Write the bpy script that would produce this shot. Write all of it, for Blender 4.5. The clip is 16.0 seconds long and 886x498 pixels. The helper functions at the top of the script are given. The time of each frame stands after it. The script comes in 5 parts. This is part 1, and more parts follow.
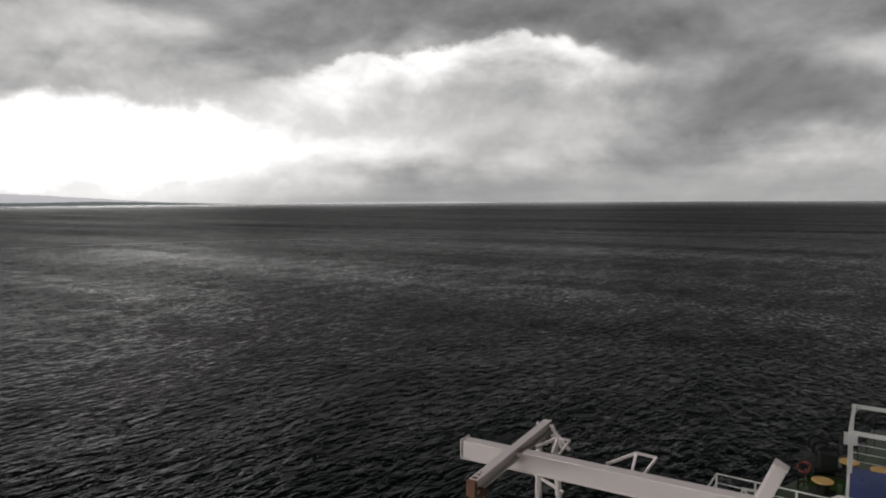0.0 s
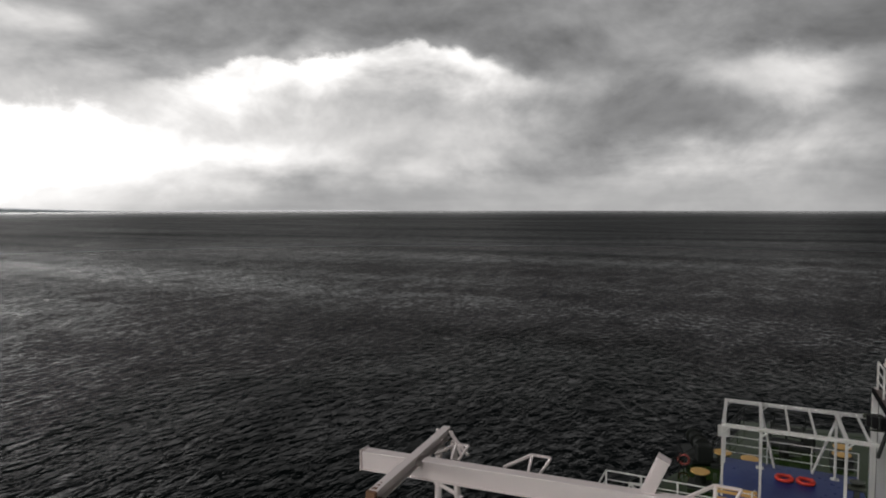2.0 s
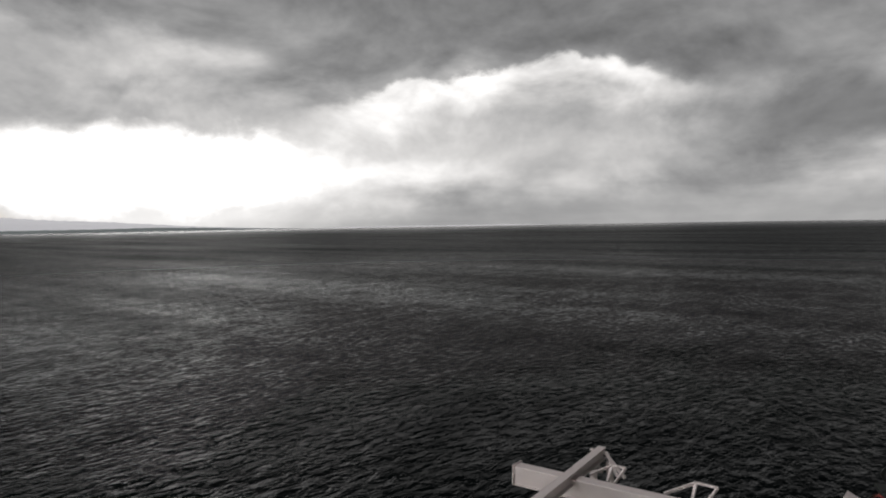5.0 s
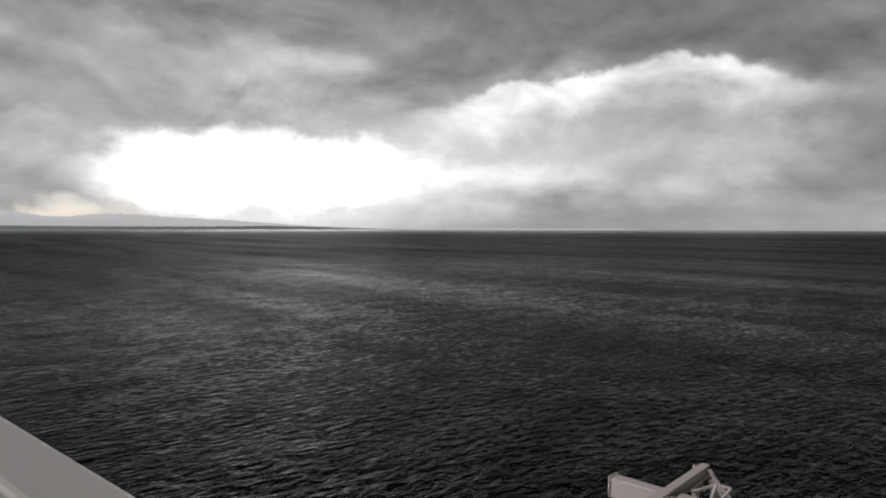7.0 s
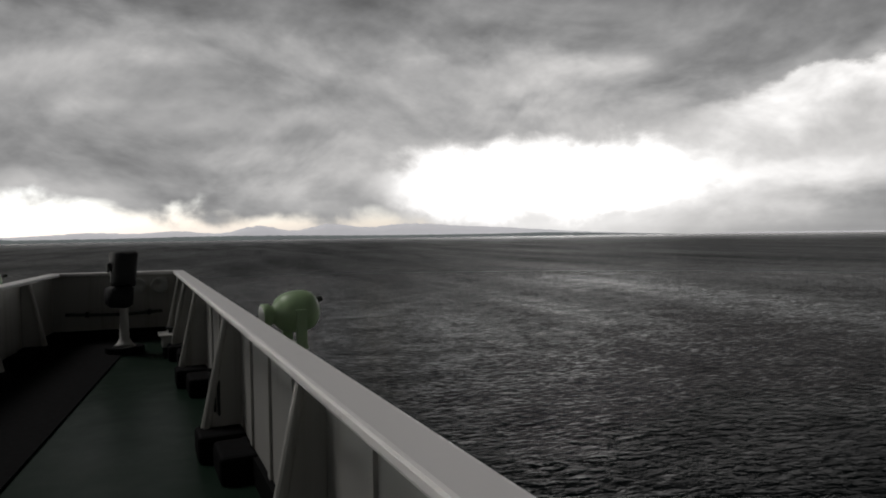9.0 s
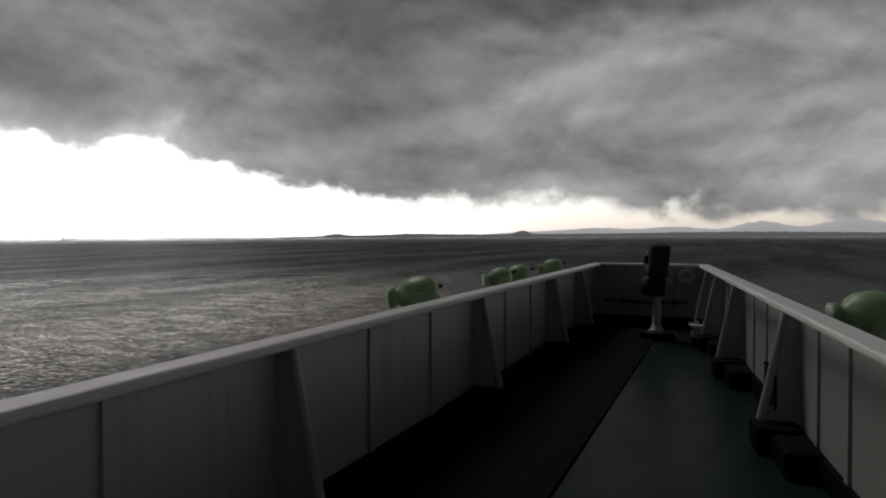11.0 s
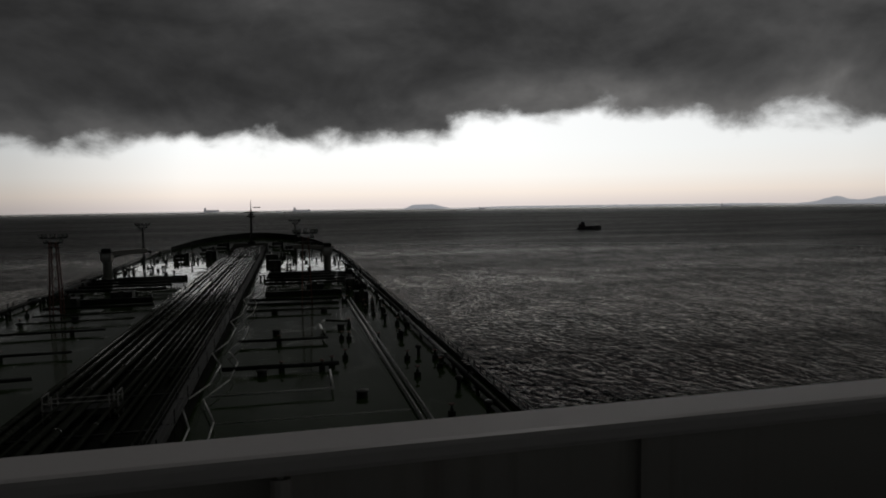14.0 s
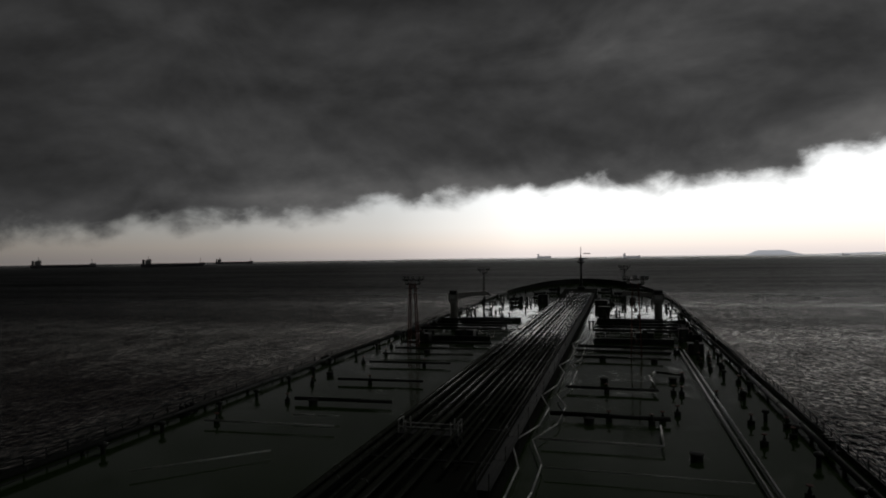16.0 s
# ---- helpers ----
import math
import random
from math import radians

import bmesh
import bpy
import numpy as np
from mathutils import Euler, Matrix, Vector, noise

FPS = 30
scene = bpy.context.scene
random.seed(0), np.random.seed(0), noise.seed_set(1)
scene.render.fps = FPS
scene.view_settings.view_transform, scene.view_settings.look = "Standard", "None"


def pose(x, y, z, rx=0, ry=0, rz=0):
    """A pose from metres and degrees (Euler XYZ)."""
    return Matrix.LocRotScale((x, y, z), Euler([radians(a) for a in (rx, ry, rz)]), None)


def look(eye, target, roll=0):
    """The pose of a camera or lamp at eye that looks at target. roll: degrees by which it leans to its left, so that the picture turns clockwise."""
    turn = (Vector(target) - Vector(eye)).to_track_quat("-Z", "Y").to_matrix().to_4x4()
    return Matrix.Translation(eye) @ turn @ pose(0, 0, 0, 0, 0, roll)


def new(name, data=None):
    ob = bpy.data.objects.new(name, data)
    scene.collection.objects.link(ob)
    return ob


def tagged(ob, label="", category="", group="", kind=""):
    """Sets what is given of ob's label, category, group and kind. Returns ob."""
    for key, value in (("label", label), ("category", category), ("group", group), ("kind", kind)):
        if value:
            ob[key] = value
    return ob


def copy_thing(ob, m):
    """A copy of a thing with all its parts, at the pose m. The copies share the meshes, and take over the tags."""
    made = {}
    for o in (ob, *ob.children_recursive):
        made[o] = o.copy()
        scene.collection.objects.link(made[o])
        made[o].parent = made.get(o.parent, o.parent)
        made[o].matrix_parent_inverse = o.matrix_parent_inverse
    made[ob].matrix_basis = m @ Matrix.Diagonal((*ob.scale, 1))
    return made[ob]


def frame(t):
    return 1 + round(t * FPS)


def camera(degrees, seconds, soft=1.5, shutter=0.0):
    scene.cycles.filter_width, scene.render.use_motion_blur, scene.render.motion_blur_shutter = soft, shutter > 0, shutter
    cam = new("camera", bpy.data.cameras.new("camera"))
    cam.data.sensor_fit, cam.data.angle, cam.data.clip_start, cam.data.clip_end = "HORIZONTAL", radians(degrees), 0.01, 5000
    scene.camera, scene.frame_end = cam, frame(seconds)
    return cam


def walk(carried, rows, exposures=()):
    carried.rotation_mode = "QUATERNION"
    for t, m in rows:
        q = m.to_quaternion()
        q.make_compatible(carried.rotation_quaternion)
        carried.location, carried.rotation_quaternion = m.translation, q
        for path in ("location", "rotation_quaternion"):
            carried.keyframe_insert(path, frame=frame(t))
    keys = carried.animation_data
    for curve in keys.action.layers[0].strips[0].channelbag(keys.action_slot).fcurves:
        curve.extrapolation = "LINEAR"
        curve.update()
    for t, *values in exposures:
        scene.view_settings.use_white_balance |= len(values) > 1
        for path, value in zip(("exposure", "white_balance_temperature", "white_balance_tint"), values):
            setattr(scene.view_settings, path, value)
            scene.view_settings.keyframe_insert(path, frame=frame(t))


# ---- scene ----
cam = camera(68.28, 16.0, soft=1.9)
EYE_Z = 25.5
ROWS = [
    (0, 13.770, -0.660, 25.5, -4.35, 0.33, -145.07),
    (0.5, 13.770, -0.660, 25.5, -4.98, 0.35, -145.03),
    (1, 13.770, -0.660, 25.5, -4.26, 0.49, -145.28),
    (1.5, 13.770, -0.660, 25.5, -4.32, 0.17, -148.19),
    (2, 13.770, -0.660, 25.5, -3.64, 0.06, -153.95),
    (2.5, 13.770, -0.660, 25.5, -3.84, -0.22, -158.76),
    (3, 13.770, -0.660, 25.5, -3.65, 0.00, -158.66),
    (3.5, 13.770, -0.660, 25.5, -3.26, 0.22, -157.34),
    (4, 13.770, -0.660, 25.5, -2.34, 0.52, -153.12),
    (4.5, 13.770, -0.660, 25.5, -2.39, 1.11, -147.15),
    (5, 13.770, -0.660, 25.5, -2.31, 0.93, -140.72),
    (5.2, 13.770, -0.660, 25.5, -1.94, 1.36, -138.09),
    (7.5, 13.770, -0.565, 25.5, -2.09, 0.20, -130.74),
    (8, 13.770, -0.530, 25.5, -1.99, 0.97, -126.99),
    (8.6, 13.770, -0.500, 25.5, -1.40, 1.00, -116.26),
    (10.8, 13.400, -0.025, 25.5, -1.67, 0.40, -71.08),
    (11, 13.400, -0.003, 25.5, -1.39, 0.25, -66.51),
    (11.5, 13.301, 0.019, 25.5, -2.68, 0.08, -54.46),
    (12, 13.279, 0.140, 25.5, -2.59, 0.21, -43.00),
    (12.5, 13.246, 0.338, 25.5, -2.89, 0.47, -31.38),
    (13, 13.235, 0.404, 25.5, -4.07, 0.28, -22.01),
    (13.2, 13.235, 0.437, 25.5, -4.24, 0.21, -20.27),
    (13.5, 13.235, 0.470, 25.5, -4.85, 0.20, -18.69),
    (14, 13.235, 0.602, 25.5, -3.87, 0.78, -13.30),
    (14.5, 13.235, 0.767, 25.5, -2.68, 1.44, -4.93),
    (15, 13.235, 1.020, 25.5, 0.01, 1.09, 6.48),
    (15.5, 13.235, 1.130, 25.5, -0.49, 0.58, 12.39),
    (16, 13.235, 1.185, 25.5, 0.57, 0.83, 14.99),
]
walk(cam, [(t, pose(x, y, z, 90 + p, r, w)) for t, x, y, z, p, r, w in ROWS],
     exposures=((0, 0.2), (1.0, 0.25), (2.0, 0.32), (2.8, 0.5), (3.6, 0.42), (5.0, 0.2), (8.6, 0.1), (10.8, -0.2), (11, -0.3), (11.5, -0.9), (12, -1.45), (12.5, -2.0), (13.5, -2.3), (14.5, -2.35), (15.0, -2.4), (15.5, -2.25), (16, -2.15)))

# ---------------------------------------------------------------- sky and sun
SUN_AZ = -38.0


class Tree:
    """Short hand for node trees."""

    def __init__(self, tree):
        self.t = tree

    def n(self, kind, **props):
        node = self.t.nodes.new(kind)
        for key, value in props.items():
            if key in node.inputs:
                node.inputs[key].default_value = value
            else:
                setattr(node, key, value)
        return node

    def put(self, value, socket):
        if hasattr(value, "is_linked"):
            self.t.links.new(value, socket)
        else:
            socket.default_value = value

    def m(self, op, a, b=0.0, c=0.0, clamp=False):
        node = self.t.nodes.new("ShaderNodeMath")
        node.operation, node.use_clamp = op, clamp
        for i, value in enumerate((a, b, c)):
            self.put(value, node.inputs[i])
        return node.outputs[0]

    def span(self, value, a, b, c=0.0, d=1.0, smooth=True):
        node = self.t.nodes.new("ShaderNodeMapRange")
        node.interpolation_type = "SMOOTHSTEP" if smooth else "LINEAR"
        for i, v in enumerate((value, a, b, c, d)):
            self.put(v, node.inputs[i])
        return node.outputs[0]

    def mix(self, fac, a, b):
        node = self.t.nodes.new("ShaderNodeMix")
        node.data_type = "RGBA"
        self.put(fac, node.inputs[0])
        self.put(a, node.inputs[6])
        self.put(b, node.inputs[7])
        return node.outputs[2]

    def ramp(self, fac, stops, colour=False):
        node = self.t.nodes.new("ShaderNodeValToRGB")
        el = node.color_ramp.elements
        while len(el) < len(stops):
            el.new(0.5)
        for e, (p, v) in zip(el, stops):
            e.position = p
        for e, (p, v) in zip(el, stops):
            e.color = (*v, 1) if colour else (v, v, v, 1)
        self.t.links.new(fac, node.inputs[0])
        return node.outputs[0]

    def noise(self, vec, scale, detail=4, rough=0.55, distortion=0.0):
        node = self.n("ShaderNodeTexNoise")
        self.put(vec, node.inputs["Vector"])
        node.inputs["Scale"].default_value = scale
        node.inputs["Detail"].default_value = detail
        node.inputs["Roughness"].default_value = rough
        node.inputs["Distortion"].default_value = distortion
        return node.outputs["Fac"]

    def xyz(self, x, y, z):
        node = self.n("ShaderNodeCombineXYZ")
        for i, v in enumerate((x, y, z)):
            self.put(v, node.inputs[i])
        return node.outputs[0]


def build_sky():
    world = bpy.data.worlds.new("storm_sky")
    scene.world = world
    world.use_nodes = True
    world.node_tree.nodes.clear()
    k = Tree(world.node_tree)
    co = k.n("ShaderNodeTexCoord").outputs["Generated"]
    sep = k.n("ShaderNodeSeparateXYZ")
    k.put(co, sep.inputs[0])
    dx, dy, dz = sep.outputs
    az = k.m("MULTIPLY", k.m("ARCTAN2", k.m("MULTIPLY", dx, -1), dy), 57.2958)
    el = k.m("MULTIPLY", k.m("ARCSINE", dz), 57.2958)
    pos = k.m("MULTIPLY_ADD", az, 1 / 360, 0.5)

    def at(a):
        return (a + 180) / 360

    # cloud layer seen in perspective: the direction carried onto a flat ceiling
    lift = k.m("ADD", k.m("MAXIMUM", dz, 0.0), 0.10)
    flat = k.xyz(k.m("DIVIDE", dx, lift), k.m("DIVIDE", dy, lift), 0.0)
    dome = k.xyz(k.m("MULTIPLY", dx, 2.9), k.m("MULTIPLY", dy, 2.9), k.m("MULTIPLY", el, 0.075))
    big = k.noise(flat, 0.6, 3, 0.5, 0.2)
    puff = k.noise(dome, 1.15, 6, 0.52, 0.15)
    fine = k.noise(dome, 4.2, 6, 0.6, 0.2)
    wisp = k.noise(k.xyz(k.m("MULTIPLY", dx, 12.0), k.m("MULTIPLY", dy, 12.0), k.m("MULTIPLY", el, 0.30)), 1.0, 6, 0.56, 0.2)

    # relief: each billow is paler where the cloud thins towards its upper side
    def billow(ax, ae, detail, rough, shift):
        low = k.noise(k.xyz(k.m("MULTIPLY", dx, ax), k.m("MULTIPLY", dy, ax), k.m("MULTIPLY", el, ae)), 1.0, detail, rough, 0.35)
        high = k.noise(k.xyz(k.m("MULTIPLY", dx, ax), k.m("MULTIPLY", dy, ax), k.m("MULTIPLY_ADD", el, ae, shift)), 1.0, detail, rough, 0.35)
        return k.m("SUBTRACT", low, high)

    relief = k.m("ADD", k.m("MULTIPLY", billow(4.2, 0.13, 5, 0.55, 0.18), 2.0), k.m("MULTIPLY", billow(11.0, 0.30, 4, 0.5, 0.16), 0.40))

    # how bright the cloud's underside is, round the compass
    under = k.ramp(pos, [(at(-180), .38), (at(-160), .41), (at(-145), .42), (at(-130), .46), (at(-112), .42), (at(-85), .30), (at(-60), .31),
                         (at(-42), .36), (at(-28), .31), (at(0), .22), (at(30), .215), (at(60), .11), (at(110), .08), (at(150), .12), (at(180), .38)])
    tex = k.m("MULTIPLY_ADD", big, 0.9, 0.55)
    tex = k.m("MULTIPLY", tex, k.m("MULTIPLY_ADD", puff, 1.8, 0.10))
    tex = k.m("MULTIPLY", tex, k.m("MULTIPLY_ADD", fine, 0.35, 0.82))
    tex = k.m("MULTIPLY", tex, k.m("MAXIMUM", k.m("ADD", relief, 1.0), 0.45))
    cloud = k.m("MULTIPLY", under, tex)

    def spot(a, e, wa, we, power, tilt=0.0, rag=1.0, inner=0.25):
        """A thin place in the cloud at azimuth a and elevation e."""
        u = k.m("WRAP", k.m("ADD", az, -a), 180.0, -180.0)
        v = k.m("ADD", k.m("ADD", el, -e), k.m("MULTIPLY", u, tilt))
        u = k.m("ADD", k.m("DIVIDE", u, wa), k.m("MULTIPLY_ADD", puff, 1.4 * rag, -0.7 * rag))
        v = k.m("ADD", k.m("DIVIDE", v, we), k.m("MULTIPLY_ADD", wisp, 2.2 * rag, -1.1 * rag))
        r = k.m("SQRT", k.m("ADD", k.m("MULTIPLY", u, u), k.m("MULTIPLY", v, v)))
        return k.m("MULTIPLY", k.span(r, 1.35, inner), power)

    # rain under the cloud evens the lowest sky out
    rain = k.ramp(pos, [(at(-180), .42), (at(-165), .46), (at(-156), .40), (at(-148), .33), (at(-140), .34), (at(-131), .45), (at(-124), .62), (at(-112), .75),
                        (at(-103), .40), (at(-92), .26), (at(-60), .26), (at(60), .11), (at(150), .14), (at(180), .42)])
    veil = k.m("MULTIPLY", k.span(el, 4.0, 0.2), 0.65)
    cloud = k.m("ADD", k.m("MULTIPLY", cloud, k.m("SUBTRACT", 1.0, veil)), k.m("MULTIPLY", rain, veil))
    for s in ((-115.5, 4.6, 13, 3.1, 3.2, 0.02, .75, -.1), (-118, 1.2, 18, 2.0, .35, 0.0, .4, 0.0), (-111, 13.2, 13, 2.0, 0.13, 0.05), (-133, 6.2, 13, 3.0, .16, 0),
              (178.5, 9.6, 4.5, 2.4, 0.34, 0.0), (-157.5, 12.0, 2.6, .9, 0.22, 0.0), (-93, 9.5, 14, 1.3, .10, .1),
              (-128, 3.6, 11, 2.6, .28, 0), (-75, 12, 8, 2.5, .10, .3), (-64, 8.5, 13, 1.8, .13, .12), (-152, 6.0, 15, 3.6, .17, .02, .8)):
        cloud = k.m("ADD", cloud, spot(*s))
    # sunlit shoulder of a cloud bank, cut off above by the dark layer in front of it
    brow = k.m("MULTIPLY", k.ramp(pos, [(at(-178), .55), (at(-172), .60), (at(-165), .69), (at(-158), .83), (at(-153), .90), (at(-147), .91), (at(-140), .82), (at(-132), .70), (at(-122), .58)]), 15.0)
    curl = k.m("ADD", k.m("MULTIPLY_ADD", wisp, 2.6, -1.3), k.m("MULTIPLY_ADD", fine, 2.2, -1.1))
    drop = k.m("ADD", k.m("SUBTRACT", el, brow), curl)
    window = k.m("MULTIPLY", k.span(az, -165.0, -155.0), k.span(az, -126.0, -139.0))
    shoulder = k.m("MULTIPLY", k.m("MULTIPLY", k.span(drop, 0.35, -0.45), k.span(drop, -5.2, -0.7)), window)
    shoulder = k.m("MULTIPLY", shoulder, k.m("MAXIMUM", k.m("MULTIPLY_ADD", relief, 1.3, 1.0), 0.25))
    cloud = k.m("ADD", cloud, k.m("MULTIPLY", shoulder, k.m("MULTIPLY_ADD", puff, 1.0, 0.12)))
    # the dark layer that lies above everything
    ceil = k.m("MULTIPLY", k.ramp(pos, [(at(-180), .66), (at(-172), .58), (at(-165), .59), (at(-158), .70), (at(-153), .76), (at(-147), .77), (at(-140), .70), (at(-133), .64),
                                        (at(-126), .70), (at(-117), .82), (at(-100), .88), (at(-80), .95), (at(-70), .95), (at(-55), .80), (at(150), .80), (at(172), .60), (at(180), .66)]), 18.0)
    lid = k.span(k.m("ADD", k.m("SUBTRACT", el, ceil), k.m("MULTIPLY", curl, 1.2)), -0.6, 1.6)
    lid = k.m("MULTIPLY", lid, k.m("ADD", k.span(az, -40.0, -62.0), k.span(az, 120.0, 150.0), clamp=True))
    cloud = k.m("MULTIPLY", cloud, k.m("MULTIPLY_ADD", lid, -0.36, 1.0))
    # darker shelf off the quarter
    shelf = spot(-170, 7.6, 11, 3.9, 0.52, 0.05, .7, .3)
    cloud = k.m("MULTIPLY", cloud, k.m("SUBTRACT", 1.0, shelf))
    # the storm's heavy middle hangs overhead
    cloud = k.m("MULTIPLY", cloud, k.span(el, 16.5, 28.0, 1.0, 0.04))

    # the clear strip under the cloud's edge
    edge = k.m("MULTIPLY", k.ramp(pos, [(at(-180), 0), (at(-125), 0), (at(-112), .3 / 12), (at(-105), 1.0 / 12), (at(-90), 1.7 / 12), (at(-75), 2.5 / 12), (at(-62), 3.0 / 12),
                                        (at(-52), 4.2 / 12), (at(-47), 5.6 / 12), (at(-43), 6.8 / 12), (at(-36), 6.9 / 12), (at(-31), 7.4 / 12),
                                        (at(-25), 7.9 / 12), (at(-18), 7.6 / 12), (at(-10), 5.7 / 12), (at(8), 5.6 / 12), (at(18), 4.4 / 12),
                                        (at(30), 3.4 / 12), (at(38), 2.7 / 12), (at(50), 2.4 / 12), (at(75), 1.5 / 12), (at(120), .4 / 12), (at(180), 0)]), 12.0)
    ragged = k.m("ADD", k.m("MULTIPLY_ADD", wisp, 4.0, -1.7), k.m("MULTIPLY_ADD", fine, 2.6, -1.3))
    rise = k.m("SUBTRACT", k.m("ADD", el, ragged), edge)
    clear = k.m("MULTIPLY", k.span(rise, 1.25, -0.75), k.span(edge, 0.2, 1.2))
    # lit fringe: the cloud thins out towards its edge
    fringe = k.m("MULTIPLY", k.span(rise, 4.5, 0.2), k.span(edge, 1.0, 4.0))
    cloud = k.m("MULTIPLY", cloud, k.m("MULTIPLY_ADD", fringe, 0.9, 0.85))
    strip = k.ramp(pos, [(at(-180), 0.1), (at(-110), 0.12), (at(-90), 0.17), (at(-75), .26), (at(-60), .55), (at(-45), .8), (at(-20), 1.0), (at(8), 1.0), (at(20), .55),
                         (at(33), .3), (at(50), .19), (at(90), .14), (at(180), .1)])
    low = k.ramp(k.m("MULTIPLY", el, 0.1, clamp=True), [(0, (0.76, .68, .66)), (.10, (.95, .84, .76)), (.24, (1, .96, .92)), (.45, (1, 1, .99))], True)
    sky = k.n("ShaderNodeTexSky", sky_type="NISHITA", sun_disc=False, sun_elevation=radians(58), sun_rotation=radians(-SUN_AZ))
    glow = k.n("ShaderNodeVectorMath", operation="SCALE")
    k.put(low, glow.inputs[0])
    k.put(k.m("MULTIPLY", strip, 4.7), glow.inputs[3])
    haze = k.n("ShaderNodeVectorMath", operation="MULTIPLY_ADD")
    k.put(sky.outputs[0], haze.inputs[0])
    haze.inputs[1].default_value = (0.05, 0.05, 0.05)
    k.put(glow.outputs[0], haze.inputs[2])
    tone = k.n("ShaderNodeVectorMath", operation="SCALE")
    k.put(k.mix(k.span(cloud, 0.1, 0.6), (1.0, 1.0, 1.01, 1), (1.02, 1.0, 0.985, 1)), tone.inputs[0])
    k.put(cloud, tone.inputs[3])
    colour = k.mix(clear, tone.outputs[0], haze.outputs[0])
    back = k.n("ShaderNodeBackground", Strength=1.0)
    k.put(colour, back.inputs[0])
    out = k.n("ShaderNodeOutputWorld")
    k.put(back.outputs[0], out.inputs[0])


build_sky()
sun = new("sun", bpy.data.lights.new("sun", "SUN"))
sun.data.energy, sun.data.angle, sun.data.color = 0.9, radians(20), (1, .96, .94)
sun.matrix_world = look((0, 0, 60), (0 + 60 * math.sin(radians(SUN_AZ)), 0 - 60 * math.cos(radians(SUN_AZ)), 60 - 60 * math.tan(radians(58))))
sun.name = "sun"


# ---------------------------------------------------------------- materials
def material(name, base, rough=0.6, metal=0.0, vary=0.15, scale=3.0, grime=None, grime_amount=0.0, bump=0.0, bump_scale=40.0, streak=0.0,
             wet=0.0, glow=0.0, spec=0.5):
    """Painted metal and the like: base colour broken at two scales, grime, streaks that run down, wet patches."""
    mat = bpy.data.materials.new(name)
    mat.use_nodes = True
    k = Tree(mat.node_tree)
    bsdf = mat.node_tree.nodes["Principled BSDF"]
    co = k.n("ShaderNodeTexCoord").outputs["Object"]
    wide = k.noise(co, scale * 0.25, 5, 0.6)
    small = k.noise(co, scale * 3.0, 6, 0.65)
    a = tuple(c * (1 - vary) for c in base)
    b = tuple(min(1, c * (1 + vary)) for c in base)
    col = k.mix(k.m("ADD", k.m("MULTIPLY", wide, 0.6), k.m("MULTIPLY", small, 0.4)), (*a, 1), (*b, 1))
    if grime:
        mask = k.span(k.noise(co, scale * 0.8, 8, 0.7, 0.3), 0.70 - 0.3 * grime_amount, 0.78 - 0.2 * grime_amount)
        col = k.mix(mask, col, (*grime, 1))
    if streak:
        mp = k.n("ShaderNodeMapping")
        k.put(co, mp.inputs[0])
        mp.inputs["Scale"].default_value = (9, 9, 0.35)
        runs = k.span(k.noise(mp.outputs[0], 1.0, 5, 0.6), 0.52, 0.75)
        col = k.mix(k.m("MULTIPLY", runs, streak), col, (base[0] * .45, base[1] * .4, base[2] * .34, 1))
    k.put(col, bsdf.inputs["Base Color"])
    r = k.m("MULTIPLY_ADD", small, 0.25, rough - 0.12, clamp=True)
    if wet:
        pools = k.span(k.noise(co, 0.22, 5, 0.6), 0.36, 0.52)
        r = k.m("SUBTRACT", r, k.m("MULTIPLY", pools, wet), clamp=True)
    k.put(r, bsdf.inputs["Roughness"])
    bsdf.inputs["Metallic"].default_value = metal
    bsdf.inputs["Specular IOR Level"].default_value = spec
    if bump:
        bn = k.n("ShaderNodeBump", Strength=bump, Distance=0.02)
        k.put(k.noise(co, bump_scale, 6, 0.6), bn.inputs["Height"])
        k.put(bn.outputs[0], bsdf.inputs["Normal"])
    if glow:
        k.put(col, bsdf.inputs["Emission Color"])
        bsdf.inputs["Emission Strength"].default_value = glow
    return mat


